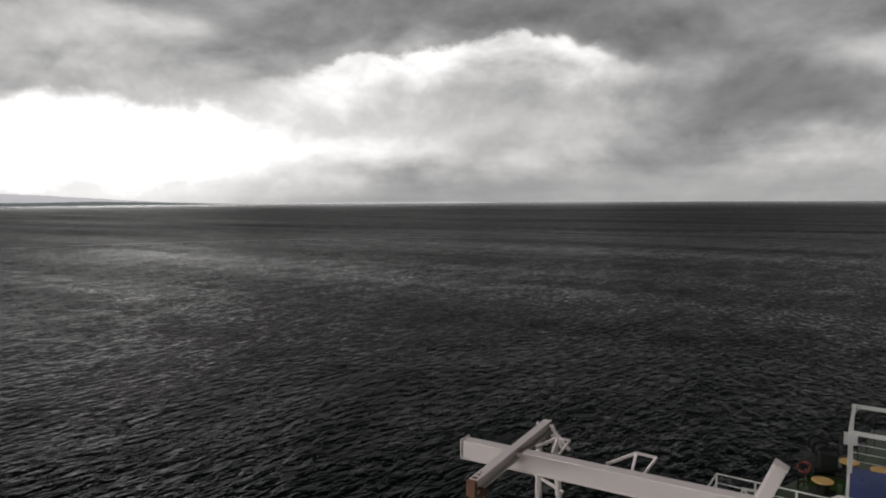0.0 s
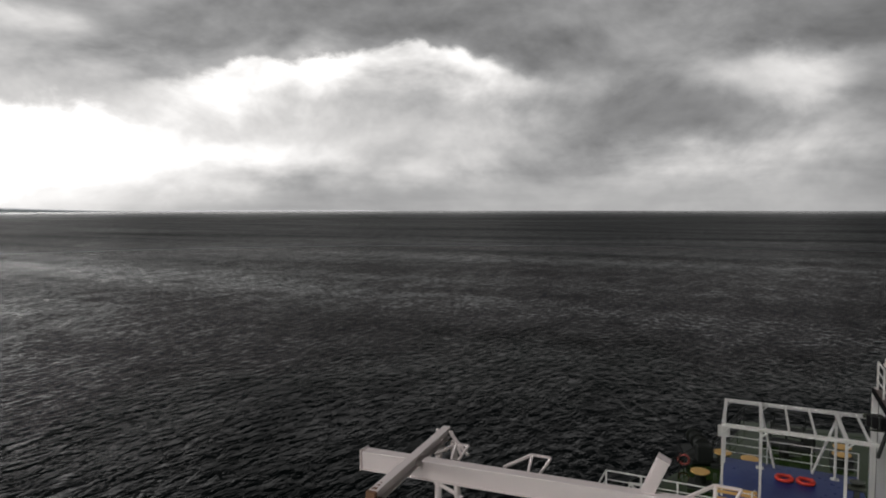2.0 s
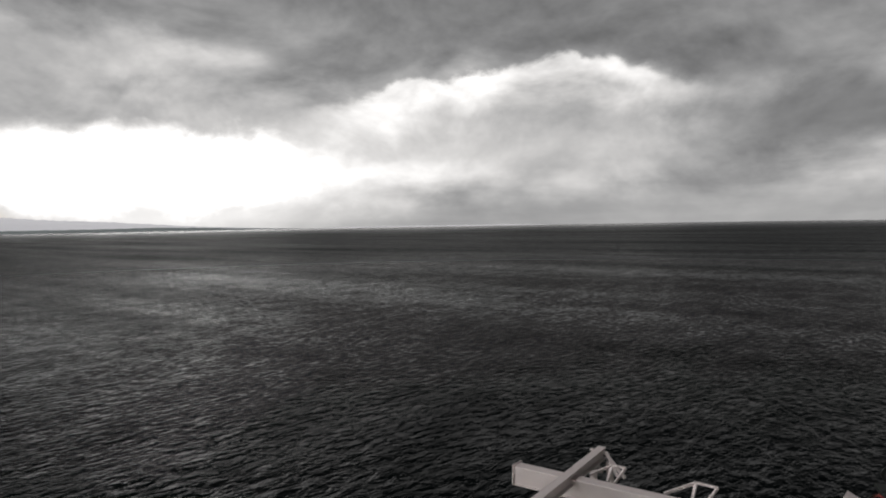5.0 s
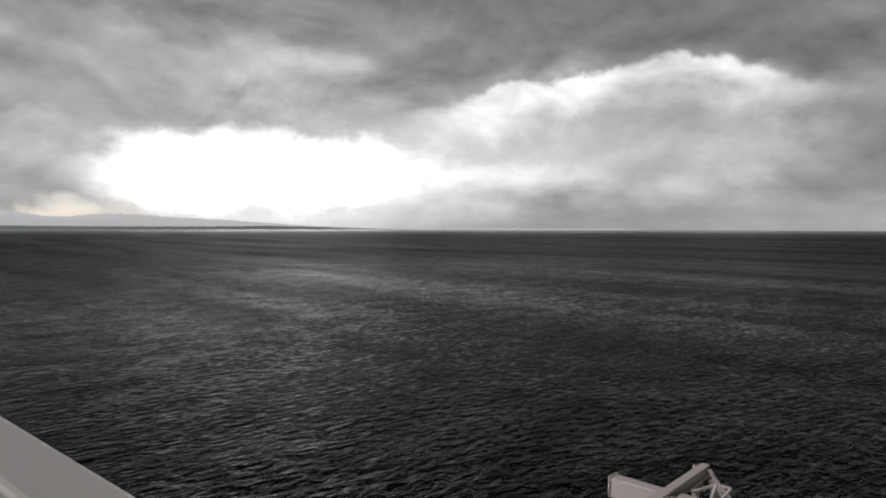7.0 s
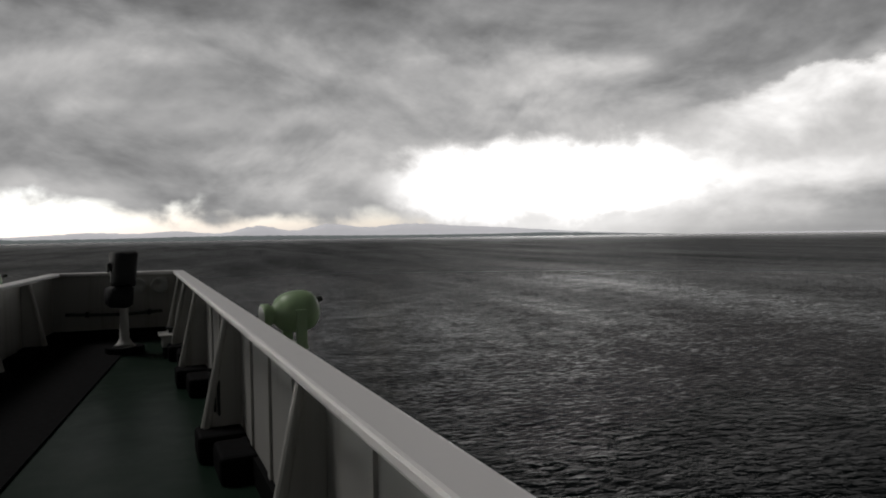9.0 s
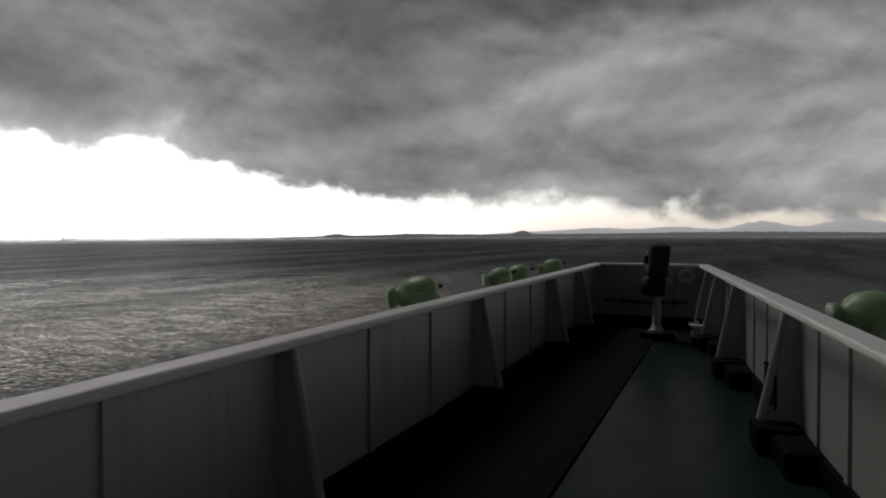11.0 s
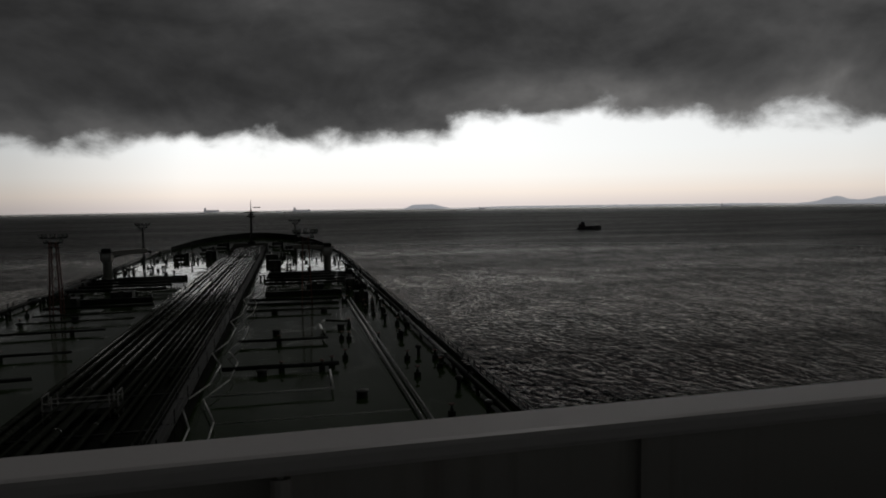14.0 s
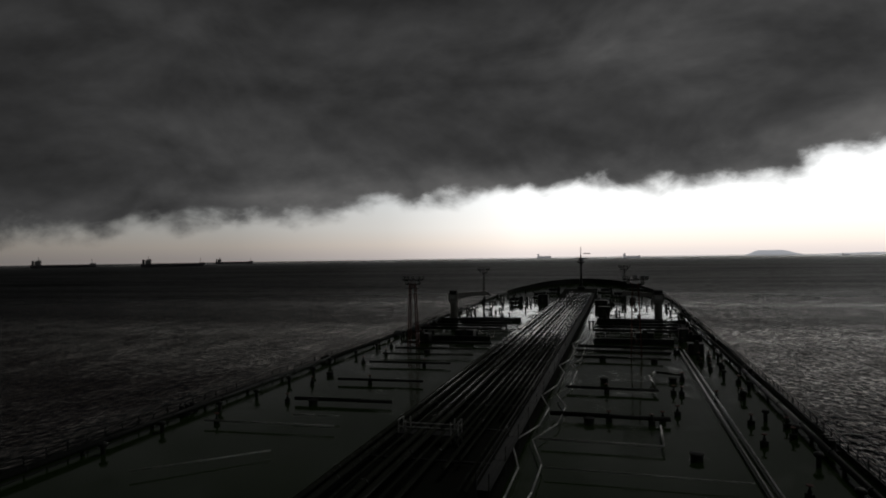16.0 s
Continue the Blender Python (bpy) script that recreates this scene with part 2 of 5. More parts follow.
def sea_material():
    mat = bpy.data.materials.new("sea_water")
    mat.use_nodes = True
    k = Tree(mat.node_tree)
    bsdf = mat.node_tree.nodes["Principled BSDF"]
    co = k.n("ShaderNodeTexCoord").outputs["Object"]
    mp = k.n("ShaderNodeMapping")
    k.put(co, mp.inputs[0])
    mp.inputs["Rotation"].default_value = (0, 0, radians(28))
    mp.inputs["Scale"].default_value = (1.0, 0.5, 1.0)
    chop = k.noise(mp.outputs[0], 0.80, 3, 0.52, 0.3)
    ripple = k.noise(mp.outputs[0], 3.2, 2, 0.5, 0.2)
    swell = k.noise(mp.outputs[0], 0.09, 2, 0.5)
    height = k.m("ADD", k.m("ADD", k.m("MULTIPLY", chop, 0.60), k.m("MULTIPLY", ripple, 0.05)), k.m("MULTIPLY", swell, 0.7))
    far = k.n("ShaderNodeVectorMath", operation="LENGTH")
    k.put(co, far.inputs[0])
    # squalls steepen the bump in wide patches; groups, crests and lanes paint glints
    squall = k.noise(co, 0.006, 4, 0.6, 0.6)
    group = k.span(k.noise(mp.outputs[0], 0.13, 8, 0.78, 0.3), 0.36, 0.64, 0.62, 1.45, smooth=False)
    crest_glint = k.span(k.noise(mp.outputs[0], 0.95, 4, 0.65, 0.3), 0.36, 0.64, 0.45, 1.65, smooth=False)
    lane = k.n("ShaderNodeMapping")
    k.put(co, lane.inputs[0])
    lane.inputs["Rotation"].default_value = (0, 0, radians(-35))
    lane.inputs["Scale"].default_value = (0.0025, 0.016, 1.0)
    lane_glint = k.span(k.noise(lane.outputs[0], 1.0, 5, 0.6, 0.5), 0.35, 0.65, 0.65, 1.4, smooth=False)
    steep = k.m("MULTIPLY", k.span(far.outputs["Value"], 60.0, 900.0, 1.0, 0.5), k.span(squall, 0.35, 0.65, 0.8, 1.15))
    bn = k.n("ShaderNodeBump", Distance=1.0)
    k.put(steep, bn.inputs["Strength"])
    k.put(height, bn.inputs["Height"])
    k.put(bn.outputs[0], bsdf.inputs["Normal"])
    spread = k.m("MULTIPLY", k.span(far.outputs["Value"], 40.0, 700.0, 0.09, 0.36), k.span(far.outputs["Value"], 1500.0, 4800.0, 1.0, 0.5))
    k.put(spread, bsdf.inputs["Roughness"])
    foam = k.m("MULTIPLY", k.span(k.noise(mp.outputs[0], 0.30, 6, 0.7), 0.675, 0.74), k.span(k.noise(co, 0.03, 3, 0.6), 0.55, 0.68))
    k.put(k.mix(foam, (0.0025, 0.004, 0.0042, 1), (0.35, 0.37, 0.37, 1)), bsdf.inputs["Base Color"])
    bsdf.inputs["IOR"].default_value = 1.333
    # dark body under a painted sheen mask, raised far out for horizon haze
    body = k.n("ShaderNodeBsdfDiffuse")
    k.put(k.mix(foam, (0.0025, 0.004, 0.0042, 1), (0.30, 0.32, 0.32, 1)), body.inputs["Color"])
    sheen = k.m("MULTIPLY", k.m("MULTIPLY", lane_glint, k.m("MULTIPLY", group, crest_glint)), k.m("ADD", k.span(far.outputs["Value"], 50.0, 900.0, 0.25, 0.36), k.span(far.outputs["Value"], 1300.0, 4900.0, 0.0, 0.95)), clamp=True)
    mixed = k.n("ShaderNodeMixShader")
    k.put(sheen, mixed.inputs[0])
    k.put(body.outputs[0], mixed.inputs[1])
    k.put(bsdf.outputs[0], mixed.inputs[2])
    k.put(mixed.outputs[0], mat.node_tree.nodes["Material Output"].inputs["Surface"])
    return mat


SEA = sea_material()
WHITE = material("white_paint", (.62, .62, .60), .45, vary=.06, scale=2, streak=.35, bump=.05)
BULWARK = material("bulwark_paint", (.42, .415, .39), .5, vary=.08, scale=1.6, streak=.45, grime=(.30, .27, .23), grime_amount=.1, bump=.06)
CAP = material("cap_rail_paint", (.62, .61, .60), .4, vary=.07, scale=4, grime=(.32, .30, .28), grime_amount=.15, bump=.05)
CREAM = material("crane_paint", (.74, .67, .665), .5, vary=.07, scale=3, grime=(.38, .24, .16), grime_amount=.12)
RUST = material("rusty_steel", (.18, .09, .05), .8, vary=.4, scale=12)
BLACK = material("black_paint", (.0045, .0045, .005), .8, vary=.3, scale=6, spec=.08)
COVER = material("black_canvas", (.008, .008, .009), .7, vary=.3, scale=8, bump=.5, bump_scale=14)
DECK = material("green_deck_paint", (.006, .017, .010), .55, vary=.25, scale=1.0, wet=.18, grime=(.010, .018, .015), grime_amount=.3, bump=.08, spec=.2)
MAIN = material("main_deck_paint", (.020, .040, .009), .22, vary=.25, scale=.35, wet=.14, grime=(.010, .014, .008), grime_amount=.25, spec=.17)
HULL = material("hull_paint", (.03, .012, .010), .5, vary=.2, scale=.3)
LAMP = material("green_lamp_housing", (.24, .35, .19), .42, vary=.12, scale=6, grime=(.12, .17, .09), grime_amount=.25)
GLASS = material("lamp_lens", (.55, .57, .55), .12, vary=.05)
BROWN = material("brown_deck_paint", (.055, .033, .024), .55, vary=.25, scale=1.5, wet=.15)
BLUE = material("blue_deck_paint", (.010, .032, .16), .4, vary=.15, scale=1.5, wet=.1)
RED = material("lifebuoy_red", (.62, .05, .03), .45, vary=.1, scale=6)
# darker red for the lifebuoy at the stern
RED_DULL = material("dull_lifebuoy_red", (.26, .05, .04), .6, vary=.2, scale=6)
SIGN = material("red_sign", (.6, .03, .03), .4, vary=.05)
YELLOW = material("yellow_paint", (.58, .36, .12), .5, vary=.15, scale=4)
PIPE = material("pipe_paint", (.055, .062, .048), .28, vary=.25, scale=.8, grime=(.10, .06, .04), grime_amount=.25, wet=.1, spec=.5)
# dark colour of the added strip that shades the gaps between pipes
PIPE_SHADE = material("pipe_gap_shade", (.012, .014, .010), .85, vary=.35, scale=.5, grime=(.03, .016, .01), grime_amount=.3, spec=.08)
CRANE = material("weathered_crane_grey", (.33, .33, .31), .5, vary=.2, scale=1.0, grime=(.10, .06, .05), grime_amount=.3)
PIPE_LIGHT = material("pale_pipe", (.42, .43, .41), .35, vary=.15, scale=1)
DARKSTEEL = material("dark_steel", (.02, .023, .021), .5, vary=.3, scale=2, grime=(.06, .03, .02), grime_amount=.2, spec=.25)
REDSTEEL = material("red_lead_steel", (.10, .03, .02), .6, vary=.25, scale=2)
LETTER = material("white_letter", (.75, .75, .75), .5, vary=.03)
# distance haze is put into the next four through colour and emission
LAND_NEAR = material("wooded_shore_haze_glow", (.085, .095, .095), .95, vary=.3, scale=.01, spec=0, glow=1.1)
LAND_FAR = material("hills_haze_glow", (.36, .355, .37), .95, vary=.1, scale=.004, spec=0, glow=1.0)
LAND_MID = material("island_haze_glow", (.47, .48, .52), .95, vary=.06, scale=.004, spec=0, glow=2.8)
SHIPHAZE = material("ship_haze_glow", (.30, .30, .32), .9, vary=.1, scale=.1, spec=0, glow=1.8)
SHIPDARK = material("far_ship_hull", (.10, .10, .11), .7, vary=.2, scale=.1)
SHIPTOP = material("far_ship_house", (.34, .33, .33), .7, vary=.1, scale=.1)


# ---------------------------------------------------------------- mesh helpers
def link(name, bm, mat, parent=None, label="", smooth=False):
    me = bpy.data.meshes.new(name)
    bm.normal_update()
    bm.to_mesh(me)
    bm.free()
    if smooth:
        for p in me.polygons:
            p.use_smooth = True
    for x in (mat if isinstance(mat, (list, tuple)) else [mat]):
        me.materials.append(x)
    ob = new(name, me)
    if parent:
        ob.parent = parent
    if label:
        tagged(ob, label)
    return ob


def part(name, bm, mat, parent, label="", smooth=False):
    return link(name, bm, mat, parent, label, smooth)


def thing(name, label, category, at=(0, 0, 0), turn=0.0, group="", kind=""):
    ob = new(name)
    ob.empty_display_size = 0.2
    ob.matrix_basis = pose(*at, 0, 0, turn)
    return tagged(ob, label, category, group, kind)


def add_box(bm, lo, hi, bevel=0.0):
    r = bmesh.ops.create_cube(bm, size=1.0)
    vs = r["verts"]
    for v in vs:
        v.co = Vector([(a + b) / 2 + c * (b - a) for a, b, c in zip(lo, hi, v.co)])
    if bevel:
        es = list({e for v in vs for e in v.link_edges})
        bmesh.ops.bevel(bm, geom=es, offset=bevel, segments=2, affect="EDGES", profile=0.5)
    return bm


def box(lo, hi, bevel=0.0):
    return add_box(bmesh.new(), lo, hi, bevel)


def add_tube(bm, a, b, r, r2=None, seg=10):
    a, b = Vector(a), Vector(b)
    d = b - a
    m = Matrix.Translation((a + b) / 2) @ d.to_track_quat("Z", "Y").to_matrix().to_4x4()
    bmesh.ops.create_cone(bm, cap_ends=True, segments=seg, radius1=r, radius2=r if r2 is None else r2, depth=d.length, matrix=m)
    return bm


def tube(a, b, r, r2=None, seg=10):
    return add_tube(bmesh.new(), a, b, r, r2, seg)


def add_run(bm, pts, r, seg=8):
    for a, b in zip(pts, pts[1:]):
        add_tube(bm, a, b, r, seg=seg)
    for p in pts[1:-1]:
        bmesh.ops.create_icosphere(bm, subdivisions=1, radius=r * 1.12, matrix=Matrix.Translation(p))
    return bm


def add_beam(bm, a, b, w, h, up=(0, 0, 1)):
    """A square bar from a to b, w wide and h high."""
    a, b = Vector(a), Vector(b)
    d = (b - a).normalized()
    s = d.cross(Vector(up))
    s = s.normalized() if s.length > 1e-4 else Vector((1, 0, 0))
    u = s.cross(d)
    vs = [bm.verts.new(p + s * (sx * w / 2) + u * (sy * h / 2)) for p in (a, b) for sx, sy in ((-1, -1), (1, -1), (1, 1), (-1, 1))]
    for f in ((3, 2, 1, 0), (4, 5, 6, 7), (0, 1, 5, 4), (1, 2, 6, 5), (2, 3, 7, 6), (3, 0, 4, 7)):
        bm.faces.new([vs[i] for i in f])
    return bm


def beam(a, b, w, h, up=(0, 0, 1)):
    return add_beam(bmesh.new(), a, b, w, h, up)


def prism(outline, z0, z1):
    """A flat outline (x, y) made solid from z0 to z1."""
    bm = bmesh.new()
    lo = [bm.verts.new((x, y, z0)) for x, y in outline]
    hi = [bm.verts.new((x, y, z1)) for x, y in outline]
    n = len(lo)
    bm.faces.new(lo[::-1])
    bm.faces.new(hi)
    for i in range(n):
        bm.faces.new((lo[i], lo[(i + 1) % n], hi[(i + 1) % n], hi[i]))
    return bm


def lathe(profile, seg=24, axis="Z"):
    """A turned body: profile of (radius, height)."""
    bm = bmesh.new()
    rings = []
    for r, h in profile:
        rings.append([bm.verts.new((r * math.cos(2 * math.pi * i / seg), r * math.sin(2 * math.pi * i / seg), h)) for i in range(seg)])
    for a, b in zip(rings, rings[1:]):
        for i in range(seg):
            j = (i + 1) % seg
            bm.faces.new((a[i], a[j], b[j], b[i]))
    bm.faces.new(rings[0][::-1])
    bm.faces.new(rings[-1])
    return bm


# ---------------------------------------------------------------- sea
def build_sea():
    rng = np.random.default_rng(4)
    na, nr = 900, 300
    rad = 12.0 * (4960 / 12.0) ** (np.arange(nr) / (nr - 1))
    ang = np.arange(na) * 2 * np.pi / na
    R, A = np.meshgrid(rad, ang, indexing="ij")
    X, Y = R * np.cos(A), R * np.sin(A)
    Z = np.zeros_like(X)
    for _ in range(34):
        length = rng.uniform(1.7, 7)
        way = radians(118) + rng.normal(0, 0.5)
        cell = R * 0.024
        fade = np.clip(1.3 - 3.2 * cell / length, 0, 1)
        kx, ky = np.cos(way) * 2 * np.pi / length, np.sin(way) * 2 * np.pi / length
        w = np.sin(X * kx + Y * ky + rng.uniform(0, 6.28))
        Z += fade * 0.0024 * length * (w + 0.35 * w * w)
    verts = np.stack([X, Y, Z], -1).reshape(-1, 3)
    i = np.arange(nr - 1)[:, None] * na
    j = np.arange(na)[None, :]
    j2 = (j + 1) % na
    quads = np.stack([i + j, i + na + j, i + na + j2, i + j2], -1).reshape(-1, 4)
    me = bpy.data.meshes.new("sea")
    me.vertices.add(len(verts))
    me.vertices.foreach_set("co", verts.ravel())
    me.loops.add(quads.size)
    me.loops.foreach_set("vertex_index", quads.ravel())
    me.polygons.add(len(quads))
    me.polygons.foreach_set("loop_start", np.arange(len(quads)) * 4)
    me.polygons.foreach_set("use_smooth", np.ones(len(quads), bool))
    me.update()
    me.validate()
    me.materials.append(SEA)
    return tagged(new("water", me), "dark grey choppy sea under storm cloud", "water", kind="structure")


sea = build_sea()


# ---------------------------------------------------------------- the ship's hull and main deck
DECK_Z = 10.0


def half_breadth(y):
    """Half the ship's breadth at the deck."""
    if y > 195:
        s = (y - 195) / 75.0
        return 29.8 * math.sqrt(max(0.0, 1 - s ** 2.3))
    if y < -10:
        return 29.8 - 15.0 * min(1.0, (-10 - y) / 38.0)
    return 29.8


def sheer(y):
    """Height of the deck above its midship level."""
    return 0.0 if y < 195 else 3.4 * ((y - 195) / 75) ** 1.5


def deck_stations():
    ys = [-52] + [-50 + 5 * i for i in range(12)] + [15 * i for i in range(1, 13)] + [195 + 5 * i for i in range(13)] + [260, 264, 267, 269, 269.9]
    return sorted(set(ys))


def build_hull():
    hull = thing("ship_hull", "dark red painted hull of a very large tanker", "ship", kind="structure")
    ys = deck_stations()
    bm = bmesh.new()
    rows = []
    for y in ys:
        h, z = half_breadth(y), DECK_Z + sheer(y)
        rows.append([bm.verts.new((x, y, zz)) for x, zz in ((-h, z), (-h * .97, -4), (h * .97, -4), (h, z))])
    for a, b in zip(rows, rows[1:]):
        for i in range(3):
            bm.faces.new((a[i], a[i + 1], b[i + 1], b[i]))
    bm.faces.new(rows[0][::-1])
    bm.faces.new(rows[-1])
    part("shell_plating", bm, HULL, hull)
    bm = bmesh.new()
    rows = [[bm.verts.new((half_breadth(y) * u, y, DECK_Z + sheer(y) + .25 * (1 - u * u))) for u in (-1, -.75, -.4, 0, .4, .75, 1)] for y in ys]
    for a, b in zip(rows, rows[1:]):
        for i in range(6):
            bm.faces.new((a[i], a[i + 1], b[i + 1], b[i]))
    tagged(link("main_deck", bm, MAIN), "wet dark green painted steel main deck", "deck", kind="structure")


build_hull()

# ---------------------------------------------------------------- the bridge wing
WING_Z = EYE_Z - 1.65
RAIL_Z = EYE_Z - 0.55
FRONT_Y = 2.23
TIP_X = 25.45


def aft_y(x):
    """The wing's after bulwark runs in towards the tip."""
    return 0.28 + (x - TIP_X) * 0.1265


def oriented(run):
    """Matrix for a bulwark: local x along it from its inboard end, local y to its inside."""
    (x0, y0), (x1, y1), side = run
    a = math.atan2(y1 - y0, x1 - x0)
    return Matrix.Translation((x0, y0, WING_Z)) @ Matrix.Rotation(a, 4, "Z") @ Matrix.Diagonal((1, side, 1, 1))


def build_bulwark(name, label, p0, p1, side, ribs, stiff):
    """A plate with a wide cap rail, tapered brackets and flat stiffeners between them. side: +1 when the inside is to its left."""
    ob = thing(name, label, "bulwark", kind="structure")
    m = oriented((p0, p1, side))
    length = math.hypot(p1[0] - p0[0], p1[1] - p0[1])
    top = RAIL_Z - WING_Z

    def add(nm, bm, mat, lab="", smooth=False):
        bm.transform(m)
        if side < 0:
            bmesh.ops.reverse_faces(bm, faces=bm.faces)
        return part(nm, bm, mat, ob, lab, smooth)

    add("plate", box((0, .004, 0.0), (length, .018, top - .045)), BULWARK)
    add("cap_rail", box((0, 0.0, top - .055), (length, 0.165, top), 0.016), CAP, "broad pale grey cap rail, paint worn")
    add("kick_plate", box((0, .02, 0.0), (length, .06, .17)), BLACK, "black painted foot of the bulwark")
    for s in ribs:
        bm = bmesh.new()
        prof = ((.02, .20), (.30, .20), (.26, .42), (.13, top - .06), (.02, top - .06))
        for sx in (-.007, .007):
            bm.faces.new([bm.verts.new((s + sx, y, z)) for y, z in prof])
        bm.verts.ensure_lookup_table()
        for i in range(5):
            j = (i + 1) % 5
            bm.faces.new([bm.verts[i], bm.verts[j], bm.verts[5 + j], bm.verts[5 + i]])
        # face flat along the sloping edge
        add_tube(bm, (s, .285, .20), (s, .125, top - .07), .038, .024, 12)
        add("bracket", bm, BULWARK)
        add("bracket_foot", box((s - .24, .02, 0), (s + .10, .36, .20), .03), BLACK, "black painted bracket foot")
        add("foot_step", box((s - .75, .02, 0), (s - .31, .27, .19), .03), BLACK)
    for s in stiff:
        add("stiffener", box((s - .035, .016, .17), (s + .035, .036, top - .08)), BULWARK)
    return ob


def build_wing():
    x0, tip = 6.0, TIP_X
    out = [(x0, aft_y(x0)), (tip, aft_y(tip)), (tip, FRONT_Y), (x0, FRONT_Y)]
    tagged(link("wing_deck", prism(out, WING_Z - .25, WING_Z), DECK), "dark green painted wet bridge wing deck", "deck", kind="structure")
    ribs = [x - x0 for x in (7.1, 10.15, 13.2, 16.25, 19.2, 22.0, 23.8)]
    stiff = [r + o for r in ribs[:-2] for o in (1.0, 2.0)]
    build_bulwark("bulwark_fore", "grey painted steel bulwark along the fore side of the bridge wing", (x0, FRONT_Y), (tip, FRONT_Y), -1,
                  [r for r in ribs if 0 < r < tip - x0 - .2], [s for s in stiff if 0 < s < tip - x0 - .2])
    ribs = [(x - x0) * 1.0086 for x in (8.9, 11.45, 14.0, 16.55, 19.0, 21.6, 23.3, 24.5)]
    stiff = [r + o for r in ribs for o in (.62, 1.28, 1.95)]
    build_bulwark("bulwark_aft", "grey painted steel bulwark along the after side of the bridge wing", (x0, aft_y(x0)), (tip, aft_y(tip)), 1,
                  [r for r in ribs if 0 < r < tip - x0 - .2], [s for s in stiff if 0 < s < tip - x0 - .2])
    build_bulwark("bulwark_end", "grey painted steel bulwark across the wing's outer end", (tip, aft_y(tip)), (tip, FRONT_Y), 1, [], [.5, 1.3])
    # wheelhouse side behind the camera, and the tower under the wing
    house = thing("wheelhouse", "white painted wheelhouse wall inboard of the wing", "deckhouse", kind="structure")
    part("wall", box((-8, -9, DECK_Z + .3), (5.8, 1.6, WING_Z + 2.9)), WHITE, house)
    part("roof", box((-8.3, -9.3, WING_Z + 2.9), (6.1, 1.9, WING_Z + 3.05)), WHITE, house)
    part("side_door", box((5.8, -2.2, WING_Z), (5.86, -1.3, WING_Z + 2.0), .01), WHITE, house)
    part("wing_support", beam((15.0, 1.0, DECK_Z), (15.0, 1.0, WING_Z - .25), .4, .4, up=(0, 1, 0)), WHITE, house)


build_wing()


# ---------------------------------------------------------------- things on the bridge wing
# thin black strip over the deck, from the fore bulwark inwards
black_strip = tagged(link("rubber_mat", box((9.0, 1.0, WING_Z + .004), (TIP_X - .15, 2.18, WING_Z + .022), .004), BLACK),
                   "long black strip on the deck along the fore bulwark", "mat")


def build_pelorus(at):
    ob = thing("bearing_repeater", "white pedestal with a bearing repeater under a black canvas cover", "instrument", at, 20)
    part("base_plate", prism([(.26 * math.cos(a), .26 * math.sin(a)) for a in [i * math.pi / 8 for i in range(16)]], .02, .10), BLACK, ob)
    part("pedestal", lathe([(.15, .10), (.10, .15), (.065, .22), (.058, .60), (.065, .78), (.12, .82)], 20), WHITE, ob, "white pedestal", True)
    def sack(prof, lean, seed):
        """A squarish canvas bag over an instrument, creased, leaning a little as it rises."""
        bm, rings = bmesh.new(), []
        for r, z, dx in prof:
            ring = []
            for i in range(28):
                a = 2 * math.pi * i / 28
                q = max(abs(math.cos(a)), abs(math.sin(a))) ** -.8
                f = 1 + .07 * noise.noise((3 * math.cos(a), 3 * math.sin(a), z * 4 + seed))
                ring.append(bm.verts.new((r * q * f * math.cos(a) + lean * (z - prof[0][1]), r * q * f * math.sin(a) + dx, z + .02 * noise.noise((a, z, seed)))))
            rings.append(ring)
        for a, b in zip(rings, rings[1:]):
            for i in range(28):
                j = (i + 1) % 28
                bm.faces.new((a[i], a[j], b[j], b[i]))
        bm.faces.new(rings[-1])
        bm.faces.new(rings[0][::-1])
        return bm

    part("lower_cover", sack([(.12, .66, .06), (.165, .70, .06), (.175, .80, .06), (.17, .93, .05), (.10, .97, .04)], 0.05, 2), COVER, ob, "black canvas skirt, creased", True)
    part("canvas_cover", sack([(.10, .95, .0), (.15, .98, .0), (.155, 1.10, .0), (.165, 1.28, -.01), (.175, 1.42, -.02), (.14, 1.46, -.02)], 0.04, 5), COVER, ob, "black canvas cover, creased", True)
    part("side_handle", box((-.05, .15, 1.16), (.05, .21, 1.30), .02), COVER, ob)
    part("lashing", lathe([(.15, .955), (.157, .965), (.157, .985), (.15, .995)], 22), BLACK, ob)


build_pelorus((24.0, .99, WING_Z))


